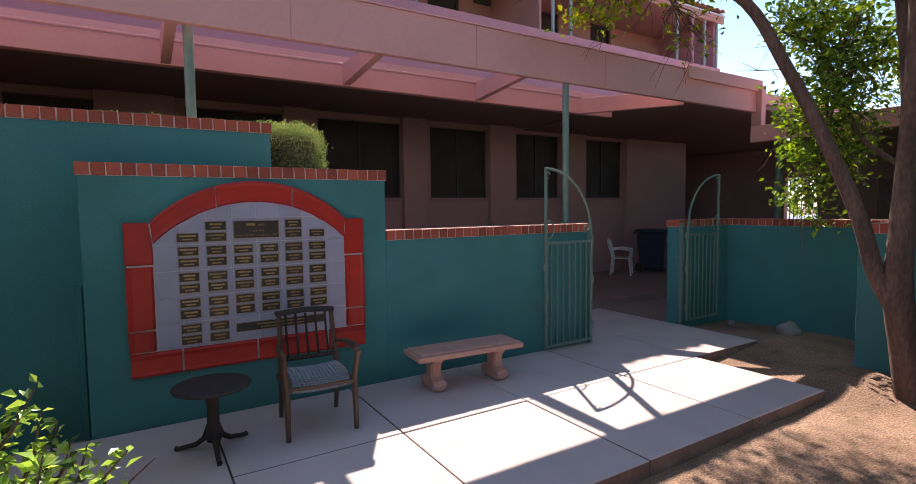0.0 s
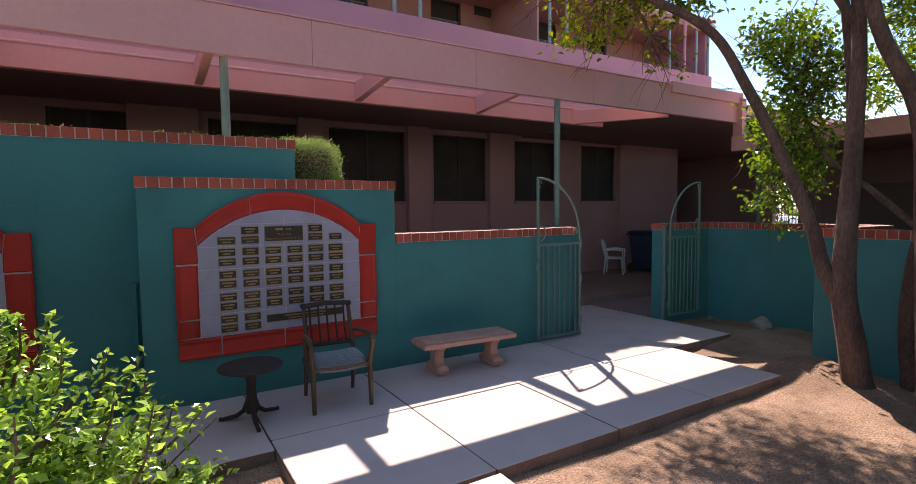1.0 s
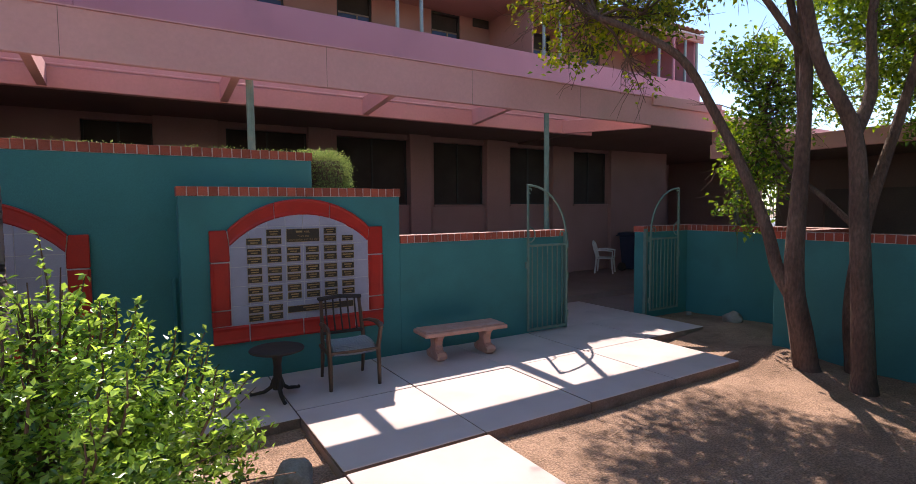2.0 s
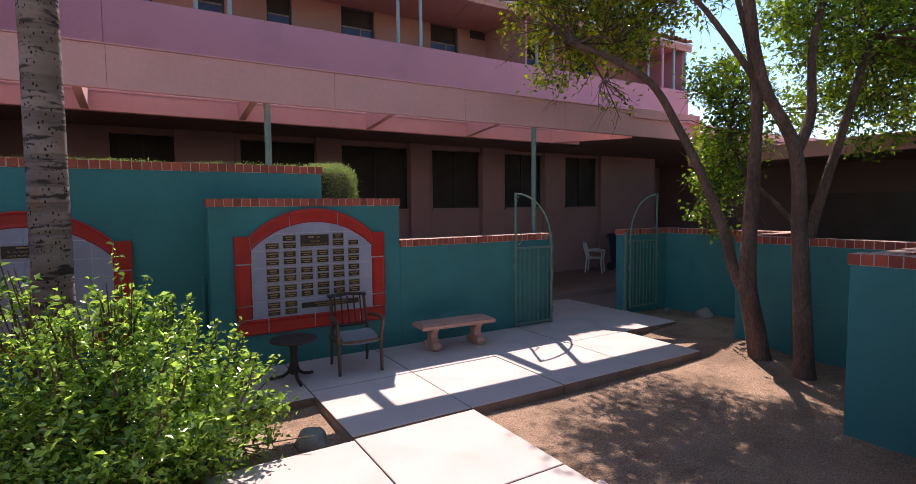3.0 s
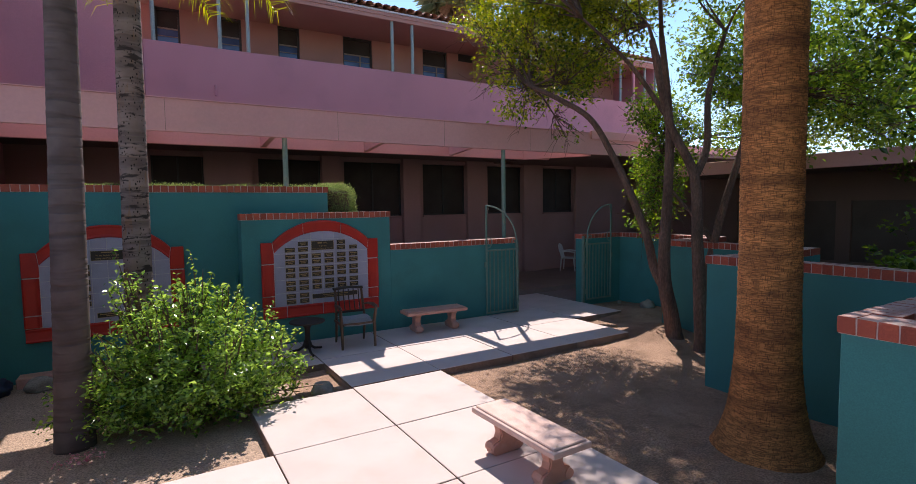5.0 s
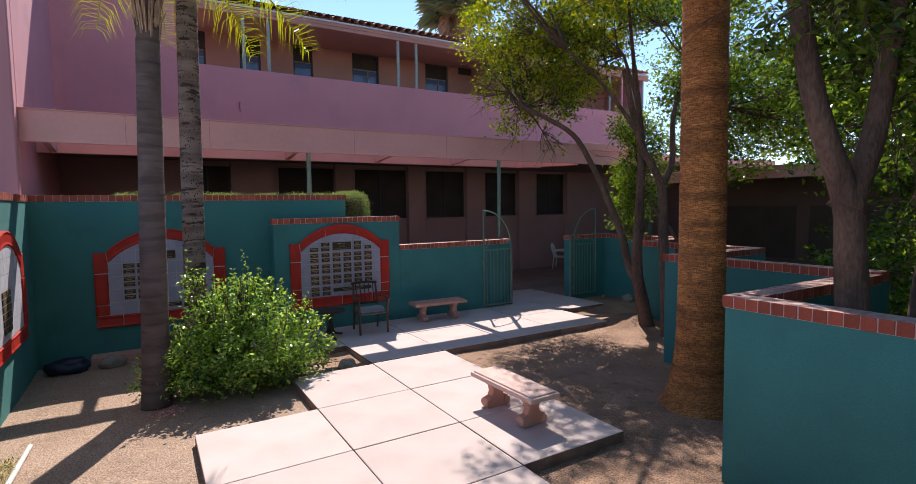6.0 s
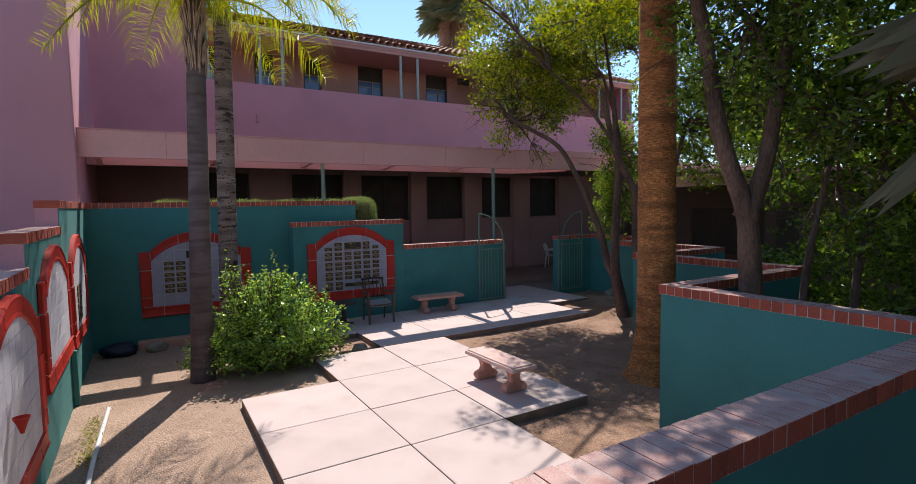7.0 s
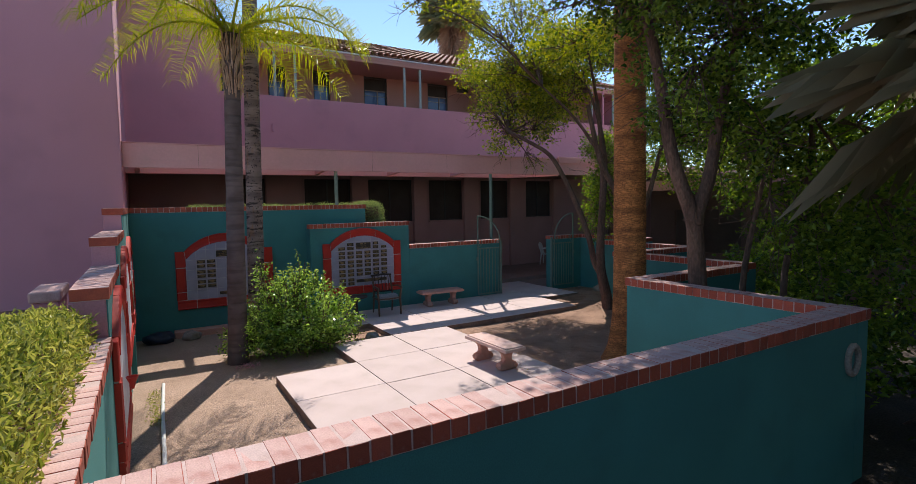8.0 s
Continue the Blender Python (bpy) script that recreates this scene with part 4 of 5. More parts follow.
# ---- plants ----
def limb_tree(name, label, at, trunks, blobs, per, size, bark, leaf, seed, sprays=26, droop=0.3, spread_in=0.75):
    root = thing(name, label, "tree", at)
    rng = np.random.default_rng(seed)
    for k, (pts, r0, r1) in enumerate(trunks):
        n = len(pts)
        smooth = []
        for i in range(n - 1):
            p0, p1, p2, p3 = [Vector(pts[max(0, min(n - 1, j))]) for j in (i - 1, i, i + 1, i + 2)]
            for q in range(5):
                t = q / 5
                smooth.append(0.5 * (2 * p1 + (p2 - p0) * t + (2 * p0 - 5 * p1 + 4 * p2 - p3) * t * t + (3 * p1 - p0 - 3 * p2 + p3) * t ** 3))
        smooth.append(Vector(pts[-1]))
        rr = [r0 + (r1 - r0) * i / (len(smooth) - 1) for i in range(len(smooth))]
        if r0 > 0.09:
            rr[0] *= 1.35
            rr[1] *= 1.15
        part("trunk" if r0 > 0.09 else "limb", tube(bmesh.new(), smooth, rr, 10), bark, root, smooth=True)
    # twigs from the limbs into the crown
    ends = [Vector(t[0][-1]) for t in trunks]
    for x, y, z, rx, ry, rz in blobs:
        c = Vector((x, y, z))
        e = min(ends, key=lambda p: (p - c).length)
        bm = bmesh.new()
        hub = e.lerp(c, 0.55) + Vector(rng.normal(size=3)) * 0.06
        tube(bm, (e, e.lerp(hub, 0.5) + Vector(rng.normal(size=3)) * 0.05, hub), [0.022, 0.018, 0.013], 6, cap=False)
        for k in range(14):
            d = Vector(rng.normal(size=3)) * 0.62
            tip = c + Vector((d.x * rx, d.y * ry, d.z * rz))
            mid = hub.lerp(tip, 0.5) + Vector(rng.normal(size=3)) * 0.09
            tube(bm, (hub, mid, tip), [0.010, 0.007, 0.003], 4, cap=False)
            for q in range(3):
                fork = mid.lerp(tip, rng.uniform(0.0, 0.8))
                end = fork + (tip - hub) * 0.22 + Vector(rng.normal(size=3)) * 0.16 + Vector((0, 0, -0.06))
                tube(bm, (fork, fork.lerp(end, 0.5) + Vector(rng.normal(size=3)) * 0.03, end), [0.0045, 0.0035, 0.002], 3, cap=False)
        part("branch", bm, bark, root)
    leaves("crown", clumps(rng, blobs, per, spread_in, sprays), size, leaf, root, rng, droop)
    return root


# leaning multi-stem tree by the gate
limb_tree("courtyard_tree", "leaning multi-stem broadleaf tree with light green airy crown", (5.75, 1.75, 0), (
    (((0, 0, -0.1), (-0.10, 0.05, 0.5), (-0.20, 0.10, 1.05), (-0.24, 0.08, 1.7), (-0.20, 0.06, 2.6), (-0.20, 0.05, 3.8), (-0.3, 0.15, 5.2)), 0.15, 0.05),
    (((-0.14, 0.1, 0.85), (-0.28, 0.25, 1.25), (-0.30, 0.40, 1.8), (-0.42, 0.68, 2.6), (-0.60, 0.95, 3.3), (-0.9, 1.2, 3.95), (-1.35, 1.6, 4.35), (-1.6, 2.0, 4.6)), 0.085, 0.04),
    (((-0.20, 0.06, 2.6), (0.05, 0.2, 3.4), (0.1, 0.35, 4.4), (-0.2, 0.5, 5.5)), 0.07, 0.03),
    (((-0.20, 0.05, 3.8), (-0.7, 0.5, 4.8), (-1.3, 1.0, 5.6)), 0.05, 0.02),
    (((-0.3, 0.15, 5.2), (-1.2, -0.5, 5.9), (-2.2, -1.3, 6.2)), 0.04, 0.015),
    (((-1.3, 1.0, 5.6), (-2.8, 0.6, 6.3), (-4.2, 0.2, 6.6), (-5.2, 0.0, 6.6)), 0.03, 0.01),
), ((-0.95, 2.1, 4.95, 0.75, 0.7, 0.7), (-1.35, 2.7, 4.65, 0.6, 0.6, 0.6), (-1.15, 2.3, 5.7, 0.9, 0.8, 0.7), (-0.65, 1.6, 4.75, 0.55, 0.5, 0.45), (-0.3, 1.3, 5.6, 0.9, 0.8, 0.8), (-0.85, 1.85, 3.85, 0.22, 0.22, 0.38), (-1.65, 2.9, 5.3, 0.6, 0.6, 0.6), (0.05, 2.45, 5.8, 0.8, 0.8, 0.6), (-0.55, 1.85, 6.4, 0.8, 0.8, 0.6), (-0.9, 2.0, 6.6, 1.1, 1.0, 0.8), (-1.9, 2.5, 6.5, 0.8, 0.8, 0.7), (-2.3, -0.9, 5.9, 0.8, 0.8, 0.5), (-1.9, -2.1, 6.0, 0.8, 0.9, 0.5), (-1.6, -0.3, 6.3, 0.9, 0.8, 0.6), (0.2, 1.0, 6.6, 1.1, 1.0, 0.8), (0.5, 2.2, 6.5, 0.9, 0.9, 0.6), (-5.3, -0.1, 6.5, 0.35, 0.3, 0.2), (-0.15, 2.4, 5.0, 0.6, 0.55, 0.5), (0.35, 2.7, 5.6, 0.6, 0.6, 0.5), (0.8, 3.5, 6.8, 0.9, 0.8, 0.5), (-2.7, 2.2, 7.6, 0.6, 0.6, 0.35), (-1.9, 2.2, 7.3, 0.7, 0.7, 0.4), (-0.8, 3.2, 6.6, 0.6, 0.5, 0.3), (0.7, 4.4, 7.0, 0.5, 0.5, 0.3), (1.9, 3.5, 6.9, 0.5, 0.5, 0.3), (-0.9, 4.6, 6.6, 0.6, 0.5, 0.35), (-0.1, 5.0, 6.8, 0.6, 0.5, 0.35), (-0.4, 4.1, 6.4, 0.5, 0.5, 0.35), (0.8, 4.9, 6.9, 0.6, 0.5, 0.35), (1.6, 3.2, 6.4, 0.5, 0.5, 0.3), (-1.5, 4.0, 6.5, 0.5, 0.5, 0.35), (-1.3, 3.4, 6.5, 0.6, 0.5, 0.35), (-0.6, 2.9, 6.3, 0.6, 0.5, 0.35), (0.2, 4.4, 6.5, 0.6, 0.5, 0.35), (-0.3, 2.9, 8.2, 0.8, 0.7, 0.35), (-1.0, 2.5, 8.3, 0.6, 0.6, 0.35), (0.6, 3.2, 8.0, 0.8, 0.7, 0.35)), 48, 0.09, BARK, LEAF, 3, 18, 0.5, 0.95)
limb_tree("courtyard_tree", "two-forked broadleaf tree with dense green crown over the planter wall", (5.4, 1.05, 0), (
    (((0.05, 0, -0.1), (0.05, 0.05, 0.8), (0.02, 0.1, 1.8), (0.05, 0.2, 2.85), (-0.25, 0.45, 3.7), (-0.5, 0.6, 5.0)), 0.12, 0.05),
    (((0.05, 0.2, 2.8), (0.3, 0.15, 3.3), (0.4, 0.2, 4.2), (0.75, 0.15, 5.2)), 0.075, 0.03),
    (((0.75, 0.35, -0.1), (0.8, 0.45, 0.8), (1.0, 0.4, 1.9), (1.3, 0.2, 3.2), (1.5, 0.0, 4.4)), 0.10, 0.04),
    (((0.95, 0.42, 1.7), (1.15, 1.0, 2.2), (1.35, 1.6, 2.7), (1.45, 1.9, 3.4)), 0.045, 0.015),
), ((1.5, 2.0, 3.3, 0.6, 0.6, 0.6), (1.4, 2.05, 2.4, 0.5, 0.5, 0.6), (1.65, 1.9, 4.0, 0.65, 0.6, 0.5), (1.3, 2.1, 1.95, 0.3, 0.3, 0.3), (1.2, 0.3, 4.6, 0.8, 0.8, 0.6), (2.2, 0.2, 4.0, 0.7, 0.8, 0.6), (2.8, -0.9, 4.2, 0.9, 0.9, 0.7), (1.8, -0.6, 5.1, 0.9, 0.9, 0.6), (0.4, 0.9, 6.7, 1.1, 1.0, 0.6), (1.5, 1.3, 6.9, 1.1, 1.1, 0.6), (3.2, 0.2, 4.9, 1.0, 1.0, 0.8), (1.9, -1.6, 4.4, 0.8, 0.8, 0.5), (0.2, -0.7, 5.9, 0.9, 0.9, 0.7), (2.6, 1.2, 5.6, 1.0, 1.0, 0.8), (4.2, -1.2, 3.8, 1.0, 1.0, 0.9), (4.8, 0.6, 4.4, 1.1, 1.1, 0.9), (4.6, -2.6, 3.4, 1.2, 1.0, 1.0), (2.8, 1.15, 4.3, 0.7, 0.6, 0.6), (1.75, 2.45, 4.4, 0.5, 0.5, 0.4), (3.4, 1.6, 3.9, 0.6, 0.6, 0.5), (2.9, 0.4, 3.4, 0.6, 0.6, 0.5), (1.5, 2.0, 2.95, 0.6, 0.6, 0.6), (1.7, 2.2, 4.3, 0.6, 0.6, 0.5), (2.2, 1.9, 3.7, 0.6, 0.5, 0.6)), 58, 0.088, BARK, MIDLEAF, 5, 20, 0.5, 0.85)
# big shade tree behind the stepped wall; unseen high clumps added to shade coping
limb_tree("shade_tree", "large forked shade tree with dense dark foliage", (1.85, -3.35, 0), (
    (((0, 0, -0.1), (0.0, 0.0, 1.2), (-0.05, 0.02, 2.1), (-0.1, 0.05, 2.55), (-0.30, 0.2, 3.3), (-0.4, 0.35, 4.4), (-0.5, 0.6, 5.6)), 0.135, 0.06),
    (((-0.08, 0.05, 2.45), (0.08, -0.05, 3.0), (0.2, -0.1, 3.8), (0.5, -0.2, 5.0)), 0.10, 0.05),
    (((0.75, -0.1, 0.5), (0.72, -0.15, 1.7), (0.9, -0.2, 2.6), (1.1, -0.3, 3.6)), 0.05, 0.02),
    (((1.1, -0.5, 0.5), (1.05, -0.5, 1.8), (1.3, -0.6, 2.8), (1.4, -0.6, 3.8)), 0.05, 0.02),
), ((0.15, 0.15, 3.75, 0.5, 0.45, 0.55), (-0.45, 0.1, 3.9, 0.45, 0.45, 0.5), (-0.1, -0.35, 4.5, 0.6, 0.6, 0.5), (0.5, -0.45, 3.5, 0.5, 0.45, 0.5), (0.9, -0.6, 2.3, 0.4, 0.4, 0.4), (1.2, -0.2, 3.3, 0.9, 0.7, 0.8), (1.9, -0.6, 2.5, 0.8, 0.8, 0.8), (1.7, 0.0, 4.4, 1.2, 1.1, 0.9), (0.3, 0.3, 4.7, 0.9, 0.8, 0.7), (2.7, -1.0, 3.6, 1.1, 1.0, 1.0), (2.4, 0.9, 3.3, 0.8, 0.8, 0.8), (3.3, 0.0, 2.3, 1.0, 1.0, 0.9), (0.5, -0.8, 5.2, 1.1, 1.0, 0.8), (3.6, -1.5, 4.8, 1.3, 1.2, 1.0), (3.4, 1.3, 4.5, 1.2, 1.2, 1.0), (4.6, -0.4, 3.6, 1.0, 1.2, 1.2), (2.2, -1.5, 2.0, 0.9, 0.8, 0.7), (0.0, 0.2, 5.6, 0.9, 0.8, 0.5), (-0.7, -0.6, 5.0, 0.7, 0.7, 0.4), (-0.3, -0.7, 5.9, 0.8, 0.7, 0.5), (-0.6, 0.4, 5.4, 0.6, 0.6, 0.4), (0.1, 0.9, 5.8, 0.8, 0.6, 0.4), (0.7, 1.0, 6.0, 0.7, 0.6, 0.4), (-0.9, 0.0, 4.95, 0.5, 0.5, 0.35), (-1.3, 0.1, 5.8, 0.7, 0.6, 0.35), (-1.8, 0.6, 5.7, 0.6, 0.5, 0.3), (-2.7, 0.6, 5.9, 0.6, 0.5, 0.3), (-0.9, 0.8, 6.4, 0.9, 0.6, 0.35), (-1.9, 1.0, 6.6, 0.8, 0.6, 0.3), (-1.5, 0.3, 5.3, 0.5, 0.45, 0.25), (-1.2, 0.5, 6.0, 0.9, 0.6, 0.3), (-2.3, 0.7, 6.2, 0.9, 0.5, 0.3), (-1.5, -0.9, 6.2, 0.9, 0.7, 0.4), (-1.1, -1.5, 5.9, 0.8, 0.7, 0.35), (-2.4, -1.4, 6.5, 0.9, 0.6, 0.3), (-3.4, -1.9, 6.7, 0.8, 0.6, 0.3), (-0.3, 1.1, 5.4, 0.7, 0.4, 0.3), (0.6, 1.2, 5.6, 0.7, 0.4, 0.3), (-1.2, 1.1, 5.5, 0.6, 0.4, 0.3), (-2.0, 1.2, 5.7, 0.6, 0.4, 0.25), (1.4, 1.0, 5.4, 0.6, 0.4, 0.3), (-0.7, 1.5, 6.0, 0.9, 0.5, 0.35), (0.5, 1.6, 6.1, 0.9, 0.5, 0.35), (-1.7, 1.4, 6.0, 0.8, 0.5, 0.3), (1.5, 1.4, 5.9, 0.8, 0.5, 0.35), (-0.2, 0.8, 5.0, 0.6, 0.4, 0.25)), 36, 0.092, BARK, DARKLEAF, 7)
# Crown added mostly out of view, to block sky light from the south wall.
limb_tree("shade_tree", "mostly unseen broad dark tree outside the south wall, blocking sky light", (4.6, -7.4, 0), (
    (((0, 0, -0.1), (0.0, 0.1, 1.5), (-0.2, 0.2, 3.0), (-0.7, 0.6, 4.6)), 0.18, 0.08),
    (((-0.2, 0.2, 3.0), (0.6, -0.1, 4.0), (1.2, -0.3, 5.2)), 0.10, 0.05),
    (((-0.7, 0.6, 4.6), (-1.8, 0.9, 5.2), (-3.0, 1.2, 5.4)), 0.07, 0.03),
), ((-2.2, 1.2, 6.6, 1.2, 1.0, 0.6), (-5.0, 1.3, 6.4, 1.3, 1.0, 0.5), (-6.4, 0.4, 6.6, 1.3, 1.0, 0.5), (-5.2, -0.6, 6.2, 1.3, 1.0, 0.6), (-3.6, 0.3, 5.6, 1.2, 1.2, 0.8), (0.6, 0.2, 5.2, 1.6, 1.6, 1.2), (-2.0, -1.2, 5.2, 1.5, 1.4, 1.0), (-3.6, -2.6, 5.6, 1.8, 1.6, 1.0), (-6.0, -3.4, 6.0, 2.0, 1.8, 1.0), (-1.0, -3.6, 4.6, 2.0, 1.8, 1.4), (-4.5, -5.4, 5.0, 2.4, 2.0, 1.6), (-8.0, -5.4, 5.6, 2.2, 2.0, 1.4), (-1.2, -6.0, 3.2, 2.4, 1.8, 2.2), (-4.6, -6.6, 2.6, 2.4, 1.6, 2.2), (-8.4, -6.4, 3.0, 2.4, 1.6, 2.4), (2.0, -4.4, 2.8, 2.0, 1.8, 2.2), (-3.6, -7.4, 6.0, 2.2, 1.6, 1.6)), 26, 0.15, BARK, DARKLEAF, 8)


def palm_trunk(root, top, r0, r1, mat, rings, rough, seed, flare=1.0, lean=(0, 0)):
    bm = bmesh.new()
    sides, n = 28, int(top * rings)
    rows = []
    for j in range(n + 1):
        z = top * j / n
        f = z / top
        r = r0 + (r1 - r0) * f
        r *= 1 + (flare - 1) * math.exp(-z / 0.36)
        r *= 1 + rough * (0.35 if j % 2 else -0.35) + rough * noise.noise((z * 2.1, seed, 0.0))
        rows.append([bm.verts.new((lean[0] * f + (r + rough * 0.6 * r * noise.noise((math.cos(t) * 3, math.sin(t) * 3, z * 7 + seed))) * math.cos(t),
                                   lean[1] * f + (r + rough * 0.6 * r * noise.noise((math.cos(t) * 3, math.sin(t) * 3, z * 7 + seed + 9))) * math.sin(t), z - 0.08)) for t in [2 * math.pi * k / sides for k in range(sides)]])
    for a, b in zip(rows, rows[1:]):
        for k in range(sides):
            bm.faces.new((a[k], a[(k + 1) % sides], b[(k + 1) % sides], b[k]))
    bm.faces.new(rows[-1])
    return part("trunk", bm, mat, root, smooth=True)


def feather_frond(root, rng, base, heading, reach, rise, drop, mat):
    """A drooping feather leaf: a rib and its hanging leaflets in one mesh."""
    bm = bmesh.new()
    d = Vector((math.cos(heading), math.sin(heading), 0))
    side = Vector((-d.y, d.x, 0))
    pts = [Vector(base) + d * reach * t + Vector((0, 0, rise * math.sin(t * 1.9) - drop * t * t)) for t in [k / 16 for k in range(17)]]
    tube(bm, pts, [0.028 * (1 - 0.85 * k / 16) for k in range(17)], 5, cap=False)
    for k in range(2, 17):
        for q in range(6):
            p = pts[k - 1].lerp(pts[k], q / 6)
            for s in (-1, 1):
                ln = reach * 0.30 * (0.5 + 0.8 * math.sin(math.pi * min(0.95, k / 17))) * rng.uniform(0.7, 1.1)
                a = side * s * rng.uniform(0.5, 0.9) + d * rng.uniform(0.3, 0.7) + Vector((0, 0, rng.uniform(-0.2, 0.45)))
                a.normalize()
                w = d.cross(a).normalized().cross(a) * 0.0062
                mid = p + a * ln * 0.5
                end = p + a * ln * 0.8 + Vector((0, 0, -ln * rng.uniform(0.3, 0.6)))
                v = [bm.verts.new(x) for x in (p - w, p + w, mid + w, mid - w, end)]
                bm.faces.new((v[0], v[1], v[2], v[3]))
                bm.faces.new((v[3], v[2], v[4]))
    return part("frond", bm, mat, root)


def palm(name, label, at, top, r0, r1, mat, rough, seed, flare, lean, fronds, reach):
    root = thing(name, label, "palm tree", at)
    palm_trunk(root, top, r0, r1, mat, 22, rough, seed, flare, lean)
    rng = np.random.default_rng(seed)
    for k in range(fronds):
        h = 2 * math.pi * k / fronds + rng.uniform(-0.2, 0.2)
        up = rng.uniform(0.4, 1.0)
        feather_frond(root, rng, (lean[0], lean[1], top - 0.1), h, reach * rng.uniform(0.85, 1.1), 1.1 * up, rng.uniform(0.8, 1.45), FROND)
    return root


pa = palm("feather_palm", "slender grey-trunked feather palm with yellow-green fronds and dry husks", (-2.87, 2.42, 0), 5.8, 0.165, 0.125, GREYPALM, 0.025, 11, 1.15, (0.14, 0.0), 13, 2.35)
bm = bmesh.new()
rng = np.random.default_rng(2)
for k in range(110):
    t, z = rng.uniform(0, 2 * math.pi), rng.uniform(4.8, 5.72)
    c, s = math.cos(t), math.sin(t)
    r = 0.145
    o = rng.uniform(0.01, 0.07)
    tube(bm, ((0.125 + r * 0.8 * c, r * 0.8 * s, z - 0.22), (0.125 + r * c, r * s, z), (0.125 + (r + o) * c, (r + o) * s, z + rng.uniform(0.05, 0.2))), [0.045, 0.035, 0.012], 5, flat=0.3)
part("husk", bm, HUSK, pa, "dry brown leaf bases under the crown")
pb = palm("feather_palm", "tall pale ringed feather palm with dark pitted trunk", (-2.28, 3.92, 0), 15.5, 0.168, 0.095, PALEBARK, 0.03, 21, 1.2, (0.177, -0.812), 13, 2.2)


def fan_leaf(bm, rng, base, way, size, n=26, blade=0.028):
    """A fan of pleated blades on a stalk."""
    way = Vector(way).normalized()
    side = way.cross(Vector((0, 0, 1))).normalized()
    up = side.cross(way)
    for k in range(n):
        t = radians(-115 + 230 * k / (n - 1))
        a = way * math.cos(t) + side * math.sin(t)
        ln = size * (0.75 + 0.25 * math.cos(t)) * rng.uniform(0.85, 1.05)
        w = a.cross(up).normalized() * size * blade
        b = Vector(base)
        m = b + a * ln * 0.6 + up * 0.02 * (1 if k % 2 else -1)
        e = b + a * ln + Vector((0, 0, -ln * rng.uniform(0.15, 0.4)))
        v = [bm.verts.new(x) for x in (b, m + w, e, m - w)]
        bm.faces.new((v[0], v[1], v[2]))
        bm.faces.new((v[0], v[2], v[3]))


big = thing("fan_palm", "thick-trunked fan palm with rough orange-brown bark", "palm tree", (2.93, -1.32, 0))
palm_trunk(big, 8.3, 0.272, 0.240, FIBRE, 34, 0.022, 31, 2.0, (-0.175, -0.09))
rng = np.random.default_rng(9)
for k in range(40):
    h = 2 * math.pi * k * 0.382 + rng.uniform(-0.2, 0.2)
    way = Vector((math.cos(h), math.sin(h), 1.0 - 1.7 * k / 39)).normalized()
    base = Vector((-0.18, -0.09, 8.3)) + way * rng.uniform(0.85, 1.15)
    bm = bmesh.new()
    tube(bm, ((-0.18, -0.09, 8.2), base), [0.03, 0.015], 5)
    fan_leaf(bm, rng, base, way, 1.15, 30)
    part("frond", bm, DRYFROND, big)


far = thing("fan_palm", "tall distant fan palm with a skirt of dead fronds", "palm tree", (17.4, 28.7, 0))
palm_trunk(far, 16.8, 0.34, 0.30, FIBRE, 4, 0.04, 32, 1.2)
bm, skirt = bmesh.new(), bmesh.new()
for k in range(70):
    h, el = rng.uniform(0, 2 * math.pi), rng.uniform(-0.5, 1.2)
    way = Vector((math.cos(h), math.sin(h), el)).normalized()
    base = Vector((0, 0, 16.9)) + way * 1.5
    tube(bm, ((0, 0, 16.8), base), [0.04, 0.02], 4)
    fan_leaf(bm, rng, base, way, 1.6, 18)
    way = Vector((math.cos(h) * 0.5, math.sin(h) * 0.5, -1)).normalized()
    fan_leaf(skirt, rng, Vector((0.3 * math.cos(h), 0.3 * math.sin(h), 16.7 - rng.uniform(0, 2.8))), way, 1.6, 14)
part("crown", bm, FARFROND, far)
part("skirt", skirt, HUSK, far, "brown skirt of dead fronds")
low_palm = thing("fan_palm", "short shaded fan palm with drooping grey-green fronds", "palm tree", (2.75, -6.15, 0))
palm_trunk(low_palm, 3.9, 0.22, 0.20, FIBRE, 20, 0.05, 33, 1.3)
for k in range(22):
    h = 2 * math.pi * k / 22 * 2.39
    el = 0.9 - 1.5 * k / 22
    way = Vector((math.cos(h), math.sin(h), el)).normalized()
    bm = bmesh.new()
    base = Vector((0, 0, 4.0)) + way * 0.95
    tube(bm, ((0, 0, 3.8), base), [0.025, 0.014], 5)
    fan_leaf(bm, rng, base, way, 1.45, 28, 0.005)
    part("frond", bm, DRYFROND, low_palm)
car = thing("parked_car", "white parked car in the sunlit street beyond the passage", "car", (26.0, 12.2, 0), 20)
bm = prism(bmesh.new(), [(-2.1, 0.3), (-2.15, 0.75), (-1.2, 0.9), (-0.7, 1.4), (0.9, 1.42), (1.5, 0.95), (2.1, 0.85), (2.12, 0.3)], -0.85, 0.85)
bmesh.ops.bevel(bm, geom=bm.edges[:], offset=0.05, segments=2, affect="EDGES")
part("body", bm, WHITE, car)
